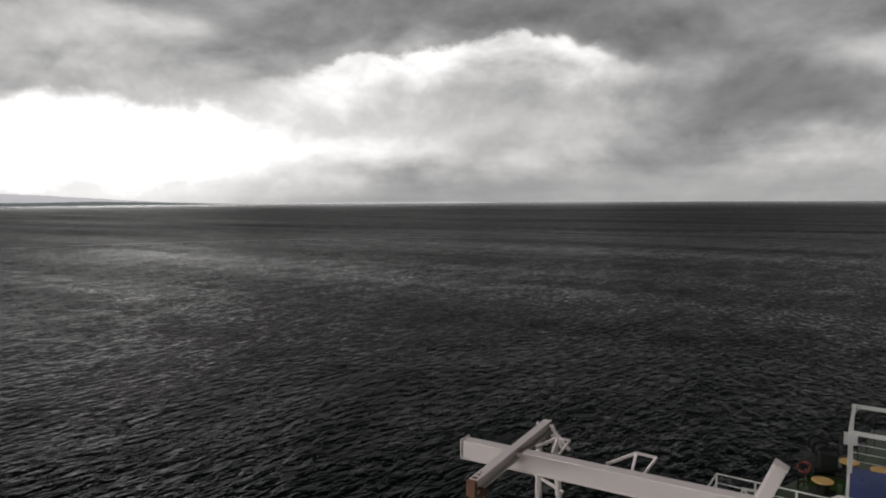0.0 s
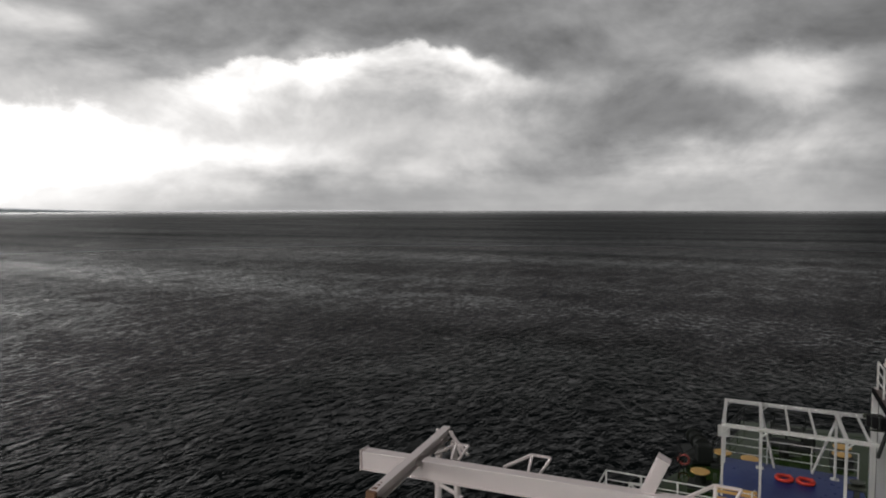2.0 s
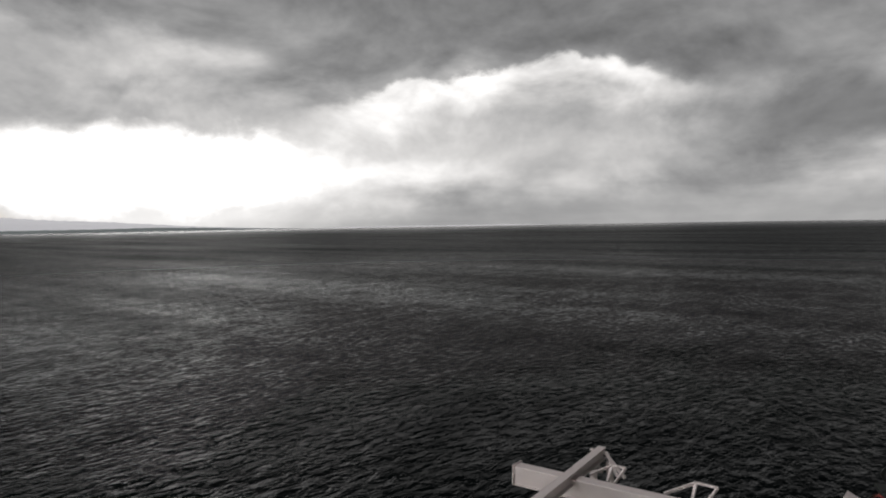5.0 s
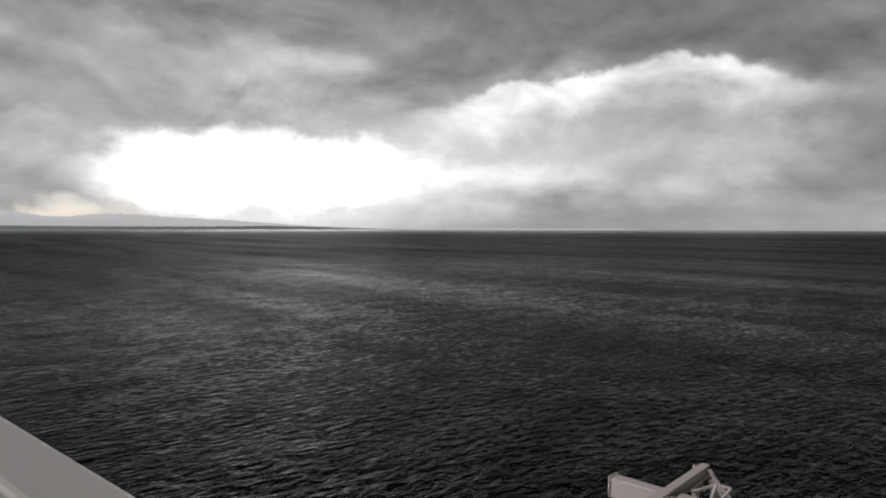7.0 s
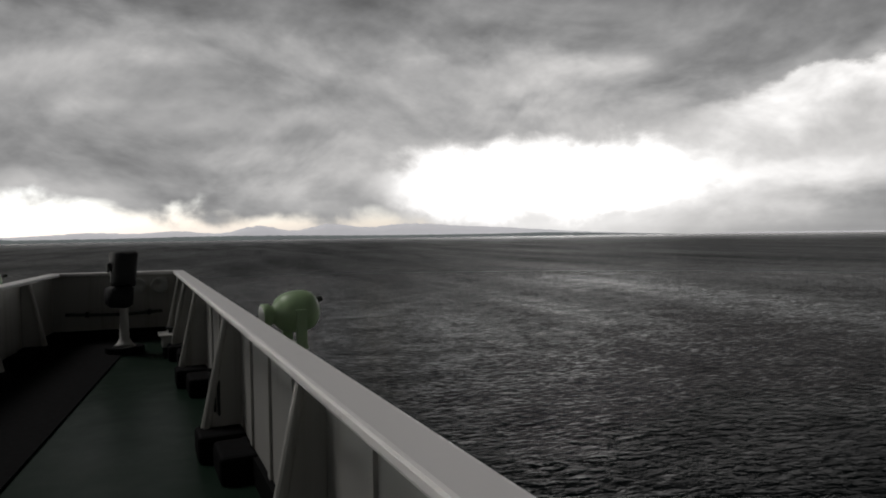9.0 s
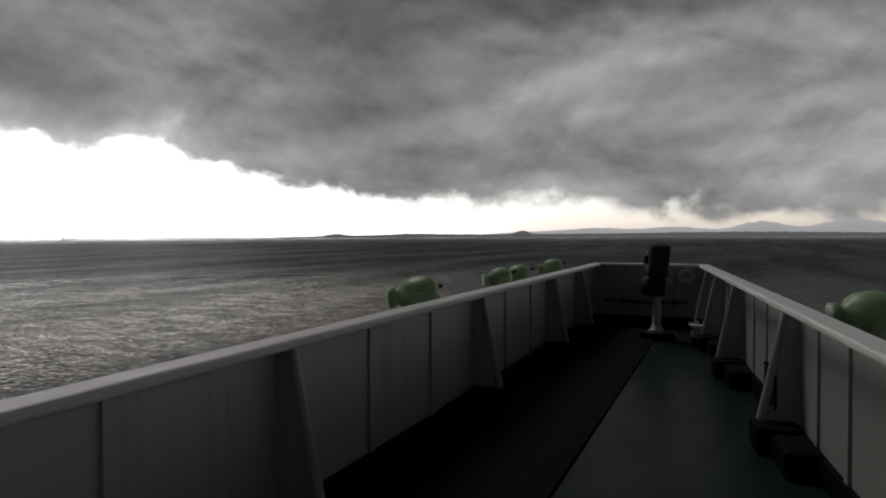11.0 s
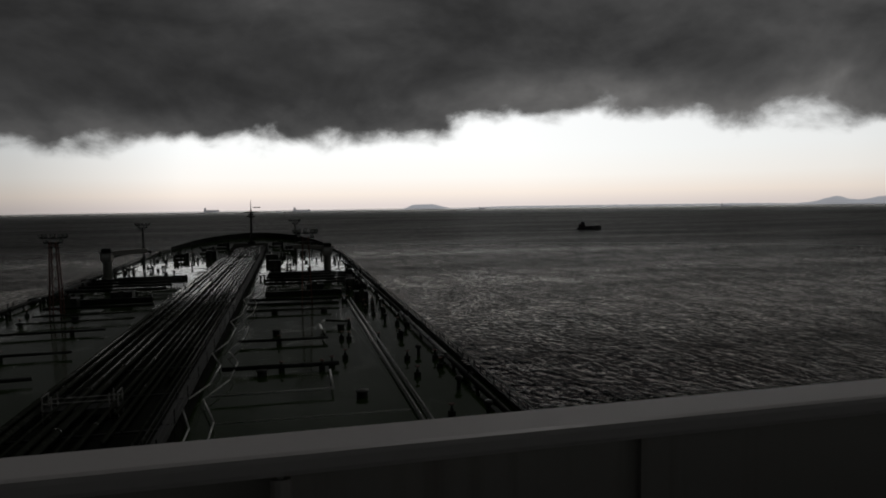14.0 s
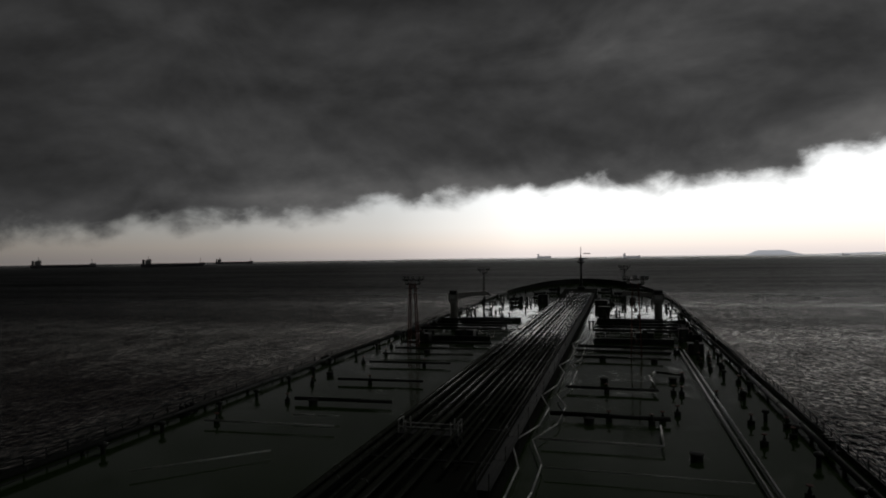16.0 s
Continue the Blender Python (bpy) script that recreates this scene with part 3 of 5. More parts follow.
def build_floodlight(at, turn, tilt=0.0, scale=1.0, reach=.38, away=-1):
    """A pear shaped housing with a lens at its narrow end, on a bracket from the bulwark. away: -1 when it hangs off the after side."""
    ob = thing("wing_floodlight", "pale green cast floodlight housing on a bracket outside the bulwark", "floodlight", at, turn, "floodlights of the wing")
    bm = lathe([(.095, -.30), (.105, -.29), (.105, -.235), (.085, -.225), (.085, -.19), (.14, -.15), (.175, -.09), (.19, .0), (.19, .09), (.165, .16), (.11, .205), (.04, .22)], 26)
    bm.transform(Matrix.Rotation(radians(90 + tilt), 4, "X") @ Matrix.Diagonal((scale, scale, scale, 1)))
    house = part("housing", bm, LAMP, ob, "", True)
    bm = lathe([(.08, -.304), (.09, -.302), (.09, -.296), (.08, -.294)], 24)
    bm.transform(Matrix.Rotation(radians(90 + tilt), 4, "X") @ Matrix.Diagonal((scale, scale, scale, 1)))
    part("lens", bm, GLASS, house, "frosted lens")
    for x in (-.19, .19):
        part("yoke_arm", box((x * scale - .012, -.04, -.24), (x * scale + .012, .04, .03), .006), LAMP, ob)
    part("yoke_foot", box((-.2 * scale, -.05, -.26), (.2 * scale, .05, -.235), .004), LAMP, ob)
    part("rear_gland", tube((.02, -.17, .07), (.02, -.225, .085), .022, seg=10), DARKSTEEL, ob, "dark cable gland")
    part("latch", box((.10 * scale, -.10, .10 * scale), (.17 * scale, -.04, .17 * scale), .008), DARKSTEEL, ob)
    part("knob", tube((.18 * scale, 0, 0), (.225 * scale, 0, 0), .03, seg=10), LAMP, ob)
    part("bracket_arm", beam((0, 0, -.25), (0, -away * reach, -.45), .05, .05), DARKSTEEL, ob, "dark steel bracket")
    return ob


build_floodlight((18.72, -.90, 24.93), 14, -4, .82, reach=.31)
for x, y, turn, sc in ((18.85, 2.62, 22, .92), (21.2, 2.62, 35, .7), (22.0, 2.62, 20, .7), (23.9, 2.62, 20, .75)):
    build_floodlight((x, y, 24.93), turn, -6, sc, away=1, reach=.43)


def build_end_gear():
    ob = thing("fire_hose_box", "small white hose box with a valve by the wing's end", "hose box", (23.5, .34, WING_Z), 8)
    part("body", box((-.15, -.12, .14), (.15, .12, .30), .02), WHITE, ob)
    part("lid", box((-.20, -.16, .30), (.20, .16, .325), .01), WHITE, ob)
    for x in (-.13, .13):
        part("leg", box((x - .02, -.1, 0), (x + .02, .1, .145)), DARKSTEEL, ob)
    part("valve", lathe([(.03, .32), (.03, .37), (.07, .38), (.07, .40), (.02, .41)], 12), DARKSTEEL, ob)
    for i, y in enumerate((.62, .95)):
        horn = thing("signal_horn", "round dark horn on the wing's end bulwark", "horn", (TIP_X - .20, y, RAIL_Z - .22), 0, "horns on the end bulwark")
        bm = lathe([(.05, 0), (.06, .05), (.10, .09), (.13, .12), (.12, .125), (.05, .07)], 16)
        bm.transform(Matrix.Rotation(radians(-90), 4, "Y"))
        part("bell", bm, PIPE_LIGHT, horn, "", True)
        part("mount", box((-.01, -.03, -.04), (.20, .03, .04), .008), DARKSTEEL, horn)
    pipe = thing("drain_pipe", "thin grey pipe along the end bulwark", "pipe", (TIP_X - .17, 0, 0))
    part("run", add_run(bmesh.new(), [(0, .6, WING_Z + .45), (0, 1.2, WING_Z + .42), (0, 2.0, WING_Z + .45)], .025), PIPE, pipe)
    for y in (.8, 1.7):
        part("clip", box((-.03, y - .02, WING_Z + .40), (.08, y + .02, WING_Z + .48)), DARKSTEEL, pipe)
    hook = thing("hanging_rope", "coil of dark rope hung on the after bulwark", "rope", (19.05, aft_y(19.05) + .16, WING_Z + .42))
    bm = bmesh.new()
    for n in range(3):
        pts = [(.09 * math.cos(a) + .01 * n, .03 * n + .02, .2 * math.sin(a)) for a in [i * math.pi / 6 for i in range(13)]]
        add_run(bm, pts, .012, 6)
    part("coil", bm, DARKSTEEL, hook)
    part("peg", tube((0, -.02, .19), (0, .10, .21), .012, seg=8), DARKSTEEL, hook)


build_end_gear()


# ---------------------------------------------------------------- abaft the bridge
def build_railing(name, label, pts, height=1.05, bars=3, step=1.6, mat=WHITE, r=.028, group=""):
    """Stanchions joined by a top rail and lower bars, along a line of places."""
    ob = thing(name, label, "railing", (0, 0, 0), 0, group)
    for a, b in zip(pts, pts[1:]):
        a, b = Vector(a), Vector(b)
        n = max(1, round((b - a).length / step))
        for i in range(n + (1 if b == Vector(pts[-1]) else 0)):
            p = a.lerp(b, i / n)
            part("stanchion", beam(p, p + Vector((0, 0, height)), r * 2, r * 2, up=(0, 1, 0)), mat, ob)
        for k in range(bars):
            h = height * (1 - k / bars)
            part("top_rail" if k == 0 else "bar", tube(a + Vector((0, 0, h)), b + Vector((0, 0, h)), r * (1.0 if k == 0 else .7), seg=8), mat, ob)
    return ob


CX, CY = 13.77, -0.5


def build_gantry():
    g = thing("store_crane", "pale painted gantry crane beam with a cross rail on trestle legs", "crane", (CX, CY, 0))
    z = 16.85

    def hollow(a, b, w, h, nm, lab=""):
        bm = beam(a, b, w, h)
        bmesh.ops.bevel(bm, geom=bm.edges[:], offset=.02, segments=1, affect="EDGES")
        return part(nm, bm, CREAM, g, lab)

    main = hollow((12.6, -19.55, z - .32), (-2.5, -20.65, z - .32), .46, .62, "main_beam", "long pale box beam, paint scuffed")
    part("end_plate", beam((12.61, -19.55, z - .32), (12.65, -19.55, z - .32), .56, .72), CREAM, main)
    part("end_hook", beam((12.65, -19.55, z - .25), (12.80, -19.55, z - .25), .06, .10), CREAM, main)
    part("lower_flange", beam((12.6, -19.55, z - .645), (-2.5, -20.65, z - .645), .56, .035), CREAM, main, "lower flange with rust along its edge")
    for s in (.5, 2.4, 4.4, 6.3):
        part("pad_eye", box((s - .08, -20.35, z - .86), (s + .08, -20.25, z - .64)), CREAM, main)
    # cross rail: an I-beam lying fore and aft over the main beam
    a, b = (10.75, -22.5, z + .18), (10.25, -16.35, z + .18)
    rail = part("cross_rail", beam(a, b, .30, .05), CREAM, g)
    part("web", beam((a[0], a[1], z - .02), (b[0], b[1], z - .02), .06, .36), CREAM, rail)
    part("lower_flange", beam((a[0], a[1], z - .2), (b[0], b[1], z - .2), .30, .05), CREAM, rail)
    for n, (yy, dz, s) in enumerate(((-16.5, .19, .16), (-16.75, .195, .10), (-16.95, .19, .07))):
        part("rust_scale", box((10.2 + .05 * n, yy - s / 2, z + dz), (10.2 + .05 * n + s, yy + s / 2, z + dz + .02), .004), RUST, rail)
    part("end_stop", box((10.1, -16.35, z - .3), (10.42, -16.2, z + .2), .01), RUST, rail, "rusty end stop")
    part("trolley", box((10.08, -16.85, z - .45), (10.46, -16.4, z - .22), .03), RUST, g, "rusty hoist trolley")
    part("trolley_wheel", tube((10.02, -16.62, z - .2), (10.5, -16.62, z - .2), .09, seg=12), RUST, g)
    part("hoist_leg", tube((10.3, -16.6, z - .4), (10.4, -16.5, z - 3.2), .13), CREAM, g)
    part("brace_bar", tube((10.3, -16.9, z - .3), (10.1, -17.0, z - 1.6), .05), CREAM, g)
    for dx, sx in ((-.35, -.75), (.25, .55)):
        part("trestle_leg", tube((10.7 + dx, -22.2, z - .22), (10.7 + sx, -22.6, DECK_Z + .1), .13), CREAM, g)
    part("trestle_brace", tube((10.0, -22.3, z - 2.4), (11.2, -22.3, z - 2.0), .07), CREAM, g)
    for x0, x1 in ((9.9, 10.5), (10.5, 11.1), (9.6, 10.6)):
        part("head_brace", beam((x0, -21.9, z - .55), (x1, -22.3, z + .1), .09, .09), CREAM, g)
    # open triangular outriggers on the far side of the beam
    for x, q in ((9.75, .55), (6.95, .8), (1.2, .9)):
        o = (x, -20.55, z - .3)
        t1, t2, f = (x - .15 * q, -21.0, z + .32 * q), (x - .95 * q, -21.1, z + .27 * q), (x - .62 * q, -20.6, z - .25)
        part("outrigger_bar", beam((x + .85 * q, -20.4, z - .1), t1, .08, .08), CREAM, g)
        part("outrigger_bar", beam(t1, t2, .07, .07), CREAM, g)
        part("outrigger_bar", beam(t2, f, .07, .07), CREAM, g)
        part("outrigger_post", beam(t1, (x - .15 * q, -20.6, z - .25), .08, .08), CREAM, g)
    post = bmesh.new()
    add_beam(post, (3.05, -20.4, z - .3), (2.5, -20.5, z + 1.02), .38, .36)
    bmesh.ops.bevel(post, geom=post.edges[:], offset=.02, segments=1, affect="EDGES")
    part("raking_post", post, CREAM, g)
    part("post_cap", beam((2.5, -20.5, z + 1.01), (2.48, -20.5, z + 1.05), .44, .42), CREAM, g)
    for x in (-.5,):
        part("support_leg", tube((x, -20.2, z - .64), (x - .4, -20.2, DECK_Z + .1), .17), CREAM, g)
    return g


build_gantry()


def build_trestle(at, w, h, turn=0.0):
    ob = thing("steel_trestle", "white braced steel trestle", "trestle", at, turn, "trestles by the gantry")
    for x in (-w / 2, w / 2):
        for y in (-.3, .3):
            part("leg", beam((x, y, 0), (x * .8, y, h), .07, .07, up=(0, 1, 0)), WHITE, ob)
    for y in (-.3, .3):
        part("brace", beam((-w / 2, y, .05), (w * .4, y, h), .06, .06), WHITE, ob)
        part("head_bar", beam((-w * .42, y, h), (w * .42, y, h), .08, .08), WHITE, ob)
    return ob


HOUSE_Z = 13.9


def build_aft_house():
    h = thing("after_deckhouse", "white deckhouse abaft the bridge", "deckhouse", (CX, CY, 0), kind="structure")
    part("house_side", box((-4.0, -32.4, DECK_Z), (1.25, -27.2, HOUSE_Z - .1)), WHITE, h)
    part("blue_platform", box((-4.0, -32.6, HOUSE_Z - .1), (1.35, -27.0, HOUSE_Z)), BLUE, h, "wet blue painted platform")
    part("platform_coaming", box((-4.0, -27.0, HOUSE_Z - .1), (1.35, -26.9, HOUSE_Z + .14), .01), BLUE, h)
    part("walkway", box((-.2, -26.3, HOUSE_Z - .2), (5.7, -24.4, HOUSE_Z - .08)), WHITE, h)
    part("lower_house", box((-4.0, -26.9, DECK_Z), (1.25, -12.0, HOUSE_Z - 1.2)), WHITE, h)
    # engine casing with its upper deck
    c = thing("engine_casing", "white engine casing with a brown upper deck", "deckhouse", (CX, CY, 0), kind="structure")
    top = EYE_Z - 7.0
    part("casing_wall", box((-16, -29.6, DECK_Z), (-4.2, -17.4, top - .06)), WHITE, c)
    part("casing_deck", box((-16.0, -29.75, top - .06), (-4.03, -17.2, top)), BROWN, c, "brown casing deck")
    part("deck_edge", box((-4.03, -29.75, top - .14), (-3.97, -17.2, top + .05)), BLACK, c)
    part("corner_post", box((-4.2, -29.95, HOUSE_Z), (-4.0, -29.75, top + .02)), WHITE, c)
    part("wall_rib", box((-4.2, -18.2, HOUSE_Z - 1), (-4.08, -18.1, top - .15)), WHITE, c)
    r = build_railing("casing_railing", "white steel railing along the casing deck's edge",
                      [(-4.13, -29.6, top), (-4.13, -18.4, top), (-4.43, -17.6, top), (-5.2, -17.35, top), (-9, -17.35, top)], 1.08, 3, 1.35, WHITE, .032)
    r.matrix_basis = pose(CX, CY, 0)
    for y0, n in ((-29.3, 0), (-23.7, 1)):
        v = thing("ventilator_house", "large cream steel ventilator hood on a narrower trunk", "ventilator", (CX - 6.15 - .75 * n, CY + y0 + 1.4, top), 0, "ventilators on the casing")
        part("trunk", box((-1.25, -1.05, 0), (1.25, 1.05, 1.25), .03), CREAM, v)
        hood = prism([(-1.85, -1.5), (1.85, -1.5), (1.85, 1.5), (-1.85, 1.5)], 1.08, 1.75)
        bmesh.ops.bevel(hood, geom=[e for e in hood.edges if abs(e.verts[0].co.z - e.verts[1].co.z) < .01 and e.verts[0].co.z > 1.7], offset=.5, segments=1, affect="EDGES")
        for q in hood.verts:
            if q.co.z > 1.7:
                q.co.z = 2.05
        hd = part("hood", hood, CREAM, v, "cream hood with chamfered top")
        part("hood_lip", box((-1.9, -1.55, 1.03), (1.9, 1.55, 1.08)), CREAM, hd)
        for y in (-1.0, 1.0):
            part("roof_rail", beam((-1.3, y, 2.11), (1.3, y, 2.11), .05, .08), WHITE, hd)
        for x in (-1.3, -.4, .4, 1.3):
            part("roof_bar", beam((x, -1.0, 2.12), (x, 1.0, 2.12), .05, .06), WHITE, hd)
        if n == 0:
            sg = part("sign", box((1.20, 1.50, 1.36), (1.80, 1.525, 1.62)), SIGN, v, "small red warning sign")
            for k in range(2):
                part("sign_bar", box((1.26, 1.525, 1.42 + .09 * k), (1.74, 1.529, 1.45 + .09 * k)), LETTER, sg)
        for x in (-.55, -.05):
            part("ladder_rail", beam((x, 1.56, 0), (x, 1.56, 1.8), .05, .05, up=(1, 0, 0)), CREAM, v)
        for k in range(6):
            part("rung", tube((-.55, 1.56, .25 + .28 * k), (-.05, 1.56, .25 + .28 * k), .018, seg=6), CREAM, v)
    box1 = thing("stowage_box", "small yellow box on the casing deck by the railing", "box", (CX - 4.75, CY - 26.2, top))
    part("body", box((-.18, -.2, 0), (.18, .2, .55), .03), YELLOW, box1)
    part("lid", box((-.2, -.22, .55), (.2, .22, .59), .01), CREAM, box1)
    # black folded ladder on the casing's side
    g = thing("boarding_ladder", "black folded gangway stowed along the casing's top edge", "gangway", (CX - 3.74, CY - 26.0, top - .40))
    g.matrix_basis = pose(CX - 3.74, CY - 26.0, top - .40, 14, 0, 0)
    part("folded_steps", box((-.2, -1.7, -.06), (.2, 1.7, .34), .05), BLACK, g)
    for y in (-1.55, -.3, 1.3):
        part("lashing_band", box((-.22, y, -.08), (.22, y + .08, .36), .02), DARKSTEEL, g)
    part("arm", beam((0, 1.5, -.02), (.30, 1.7, -.9), .08, .08), DARKSTEEL, g)
    part("hinge", tube((-.3, -1.6, .3), (.3, -1.6, .3), .09), PIPE, g)
    part("bearer", box((-.32, -1.0, -.2), (.2, -.85, -.12)), PIPE, g)


build_aft_house()


def build_awning_frame():
    f = thing("awning_frame", "white steel awning frame over the blue platform", "frame", (CX, CY, 0))
    z = EYE_Z - 8.72
    zb = EYE_Z - 8.74
    fy, by = -28.2, -31.9
    for y, x0 in ((fy, 1.16), (by, 1.32)):
        part("long_beam", beam((x0, y, z), (-4.15, y, z), .10, .15), WHITE, f)
    for x in (1.2, -.18, -1.15, -2.05, -3.05, -3.8):
        wide = .13 if x in (1.2, -.18, -3.05) else .08
        part("rafter", beam((x, fy, zb + .02), (x + .04, by, zb + .02), wide, wide), WHITE, f)
    for x, y in ((1.2, fy), (-.18, fy), (-3.05, fy), (1.28, by), (-.18, by), (-3.05, by)):
        lo = HOUSE_Z if x < 1.1 else HOUSE_Z - 2.2
        p = part("post", beam((x, y, lo), (x, y, z), .10, .10, up=(0, 1, 0)), WHITE, f)
        if x < 1.1:
            part("foot_plate", box((x - .16, y - .16, HOUSE_Z), (x + .16, y + .16, HOUSE_Z + .03)), WHITE, p)
        part("gusset", beam((x - .22, y, z - .06), (x, y, z - .30), .03, .16, up=(0, 1, 0)), WHITE, p)
    for a, b in (((-.18, by, z - .3), (-.75, by, HOUSE_Z + .1)), ((-3.05, by, z - .3), (-2.2, by, HOUSE_Z + .1))):
        part("raking_brace", tube(a, b, .055), WHITE, f)
    r = build_railing("platform_railing", "white railing behind the blue platform", [(1.28, -32.4, HOUSE_Z), (-3.95, -32.4, HOUSE_Z)], 1.1, 3, 1.75, WHITE, .026)
    r.matrix_basis = pose(CX, CY, 0)
    r = build_railing("walkway_railing", "white railing along the after walkway",
                      [(5.4, -24.6, HOUSE_Z - .08), (5.4, -26.2, HOUSE_Z - .08), (1.3, -26.2, HOUSE_Z - .08)], 1.08, 3, 1.3, WHITE, .03)
    r.matrix_basis = pose(CX, CY, 0)
    for at, w, h in (((CX + 3.9, CY - 25.4, HOUSE_Z - .08), 1.1, .95), ((CX - .75, CY - 25.6, HOUSE_Z - .08), 1.1, 1.0)):
        build_trestle(at, w, h, 8)
    # lifebuoys lying on the platform
    for x, tilt in ((-1.12, 6), (-1.92, -7)):
        ring = thing("lifebuoy", "red lifebuoy lying on the blue platform", "lifebuoy", (CX + x, CY - 30.9, HOUSE_Z + .088), tilt, "lifebuoys on the platform")
        bm = bmesh.new()
        for i in range(28):
            a0, a1 = 2 * math.pi * i / 28, 2 * math.pi * (i + 1) / 28
            loop = []
            for a in (a0, a1):
                loop.append([((.30 + .085 * math.cos(b)) * math.cos(a), (.30 + .085 * math.cos(b)) * math.sin(a), .085 * math.sin(b)) for b in [k * math.pi / 4 for k in range(8)]])
            va = [[bm.verts.new(p) for p in lp] for lp in loop]
            for k in range(8):
                bm.faces.new((va[0][k], va[1][k], va[1][(k + 1) % 8], va[0][(k + 1) % 8]))
        bmesh.ops.remove_doubles(bm, verts=bm.verts, dist=1e-4)
        body = part("ring", bm, RED, ring, "", True)
        for k in range(4):
            a = math.pi / 4 + k * math.pi / 2
            part("band", box((.30 * math.cos(a) - .05, .30 * math.sin(a) - .05, .075), (.30 * math.cos(a) + .05, .30 * math.sin(a) + .05, .10), .008), RED, body)
    b = thing("deck_bench", "slatted wooden bench by the awning frame", "bench", (CX + .65, CY - 26.75, HOUSE_Z - .05), 0)
    for k in range(4):
        part("slat", box((-.75, -.28 + .15 * k, .42), (.75, -.16 + .15 * k, .46), .008), YELLOW, b)
    for k in range(2):
        part("back_slat", box((-.75, -.36, .58 + .16 * k), (.75, -.33, .70 + .16 * k), .008), YELLOW, b)
    for x in (-.65, .65):
        part("leg", box((x - .03, -.34, -.05), (x + .03, .26, .42)), WHITE, b)
        part("back_post", box((x - .03, -.38, .42), (x + .03, -.34, .9)), WHITE, b)
    ld = thing("platform_ladder", "white vertical ladder at the blue platform's corner", "ladder", (CX + .3, CY - 26.8, HOUSE_Z - 1.6))
    for x in (-.22, .22):
        part("rail", tube((x, 0, 0), (x, 0, 2.5), .03, seg=8), WHITE, ld)
    for k in range(8):
        part("rung", tube((-.22, 0, .3 + .3 * k), (.22, 0, .3 + .3 * k), .016, seg=6), WHITE, ld)
    v = thing("hand_winch", "small grey hand winch on the platform's edge", "winch", (CX - 3.5, CY - 28.9, HOUSE_Z))
    part("stand", box((-.1, -.1, 0), (.1, .1, .8), .02), PIPE, v)
    part("drum", tube((-.3, 0, .9), (.3, 0, .9), .14, seg=14), PIPE, v)
    part("wheel", lathe([(.25, 1.12), (.28, 1.13), (.28, 1.15), (.25, 1.16)], 16), PIPE, v)


build_awning_frame()


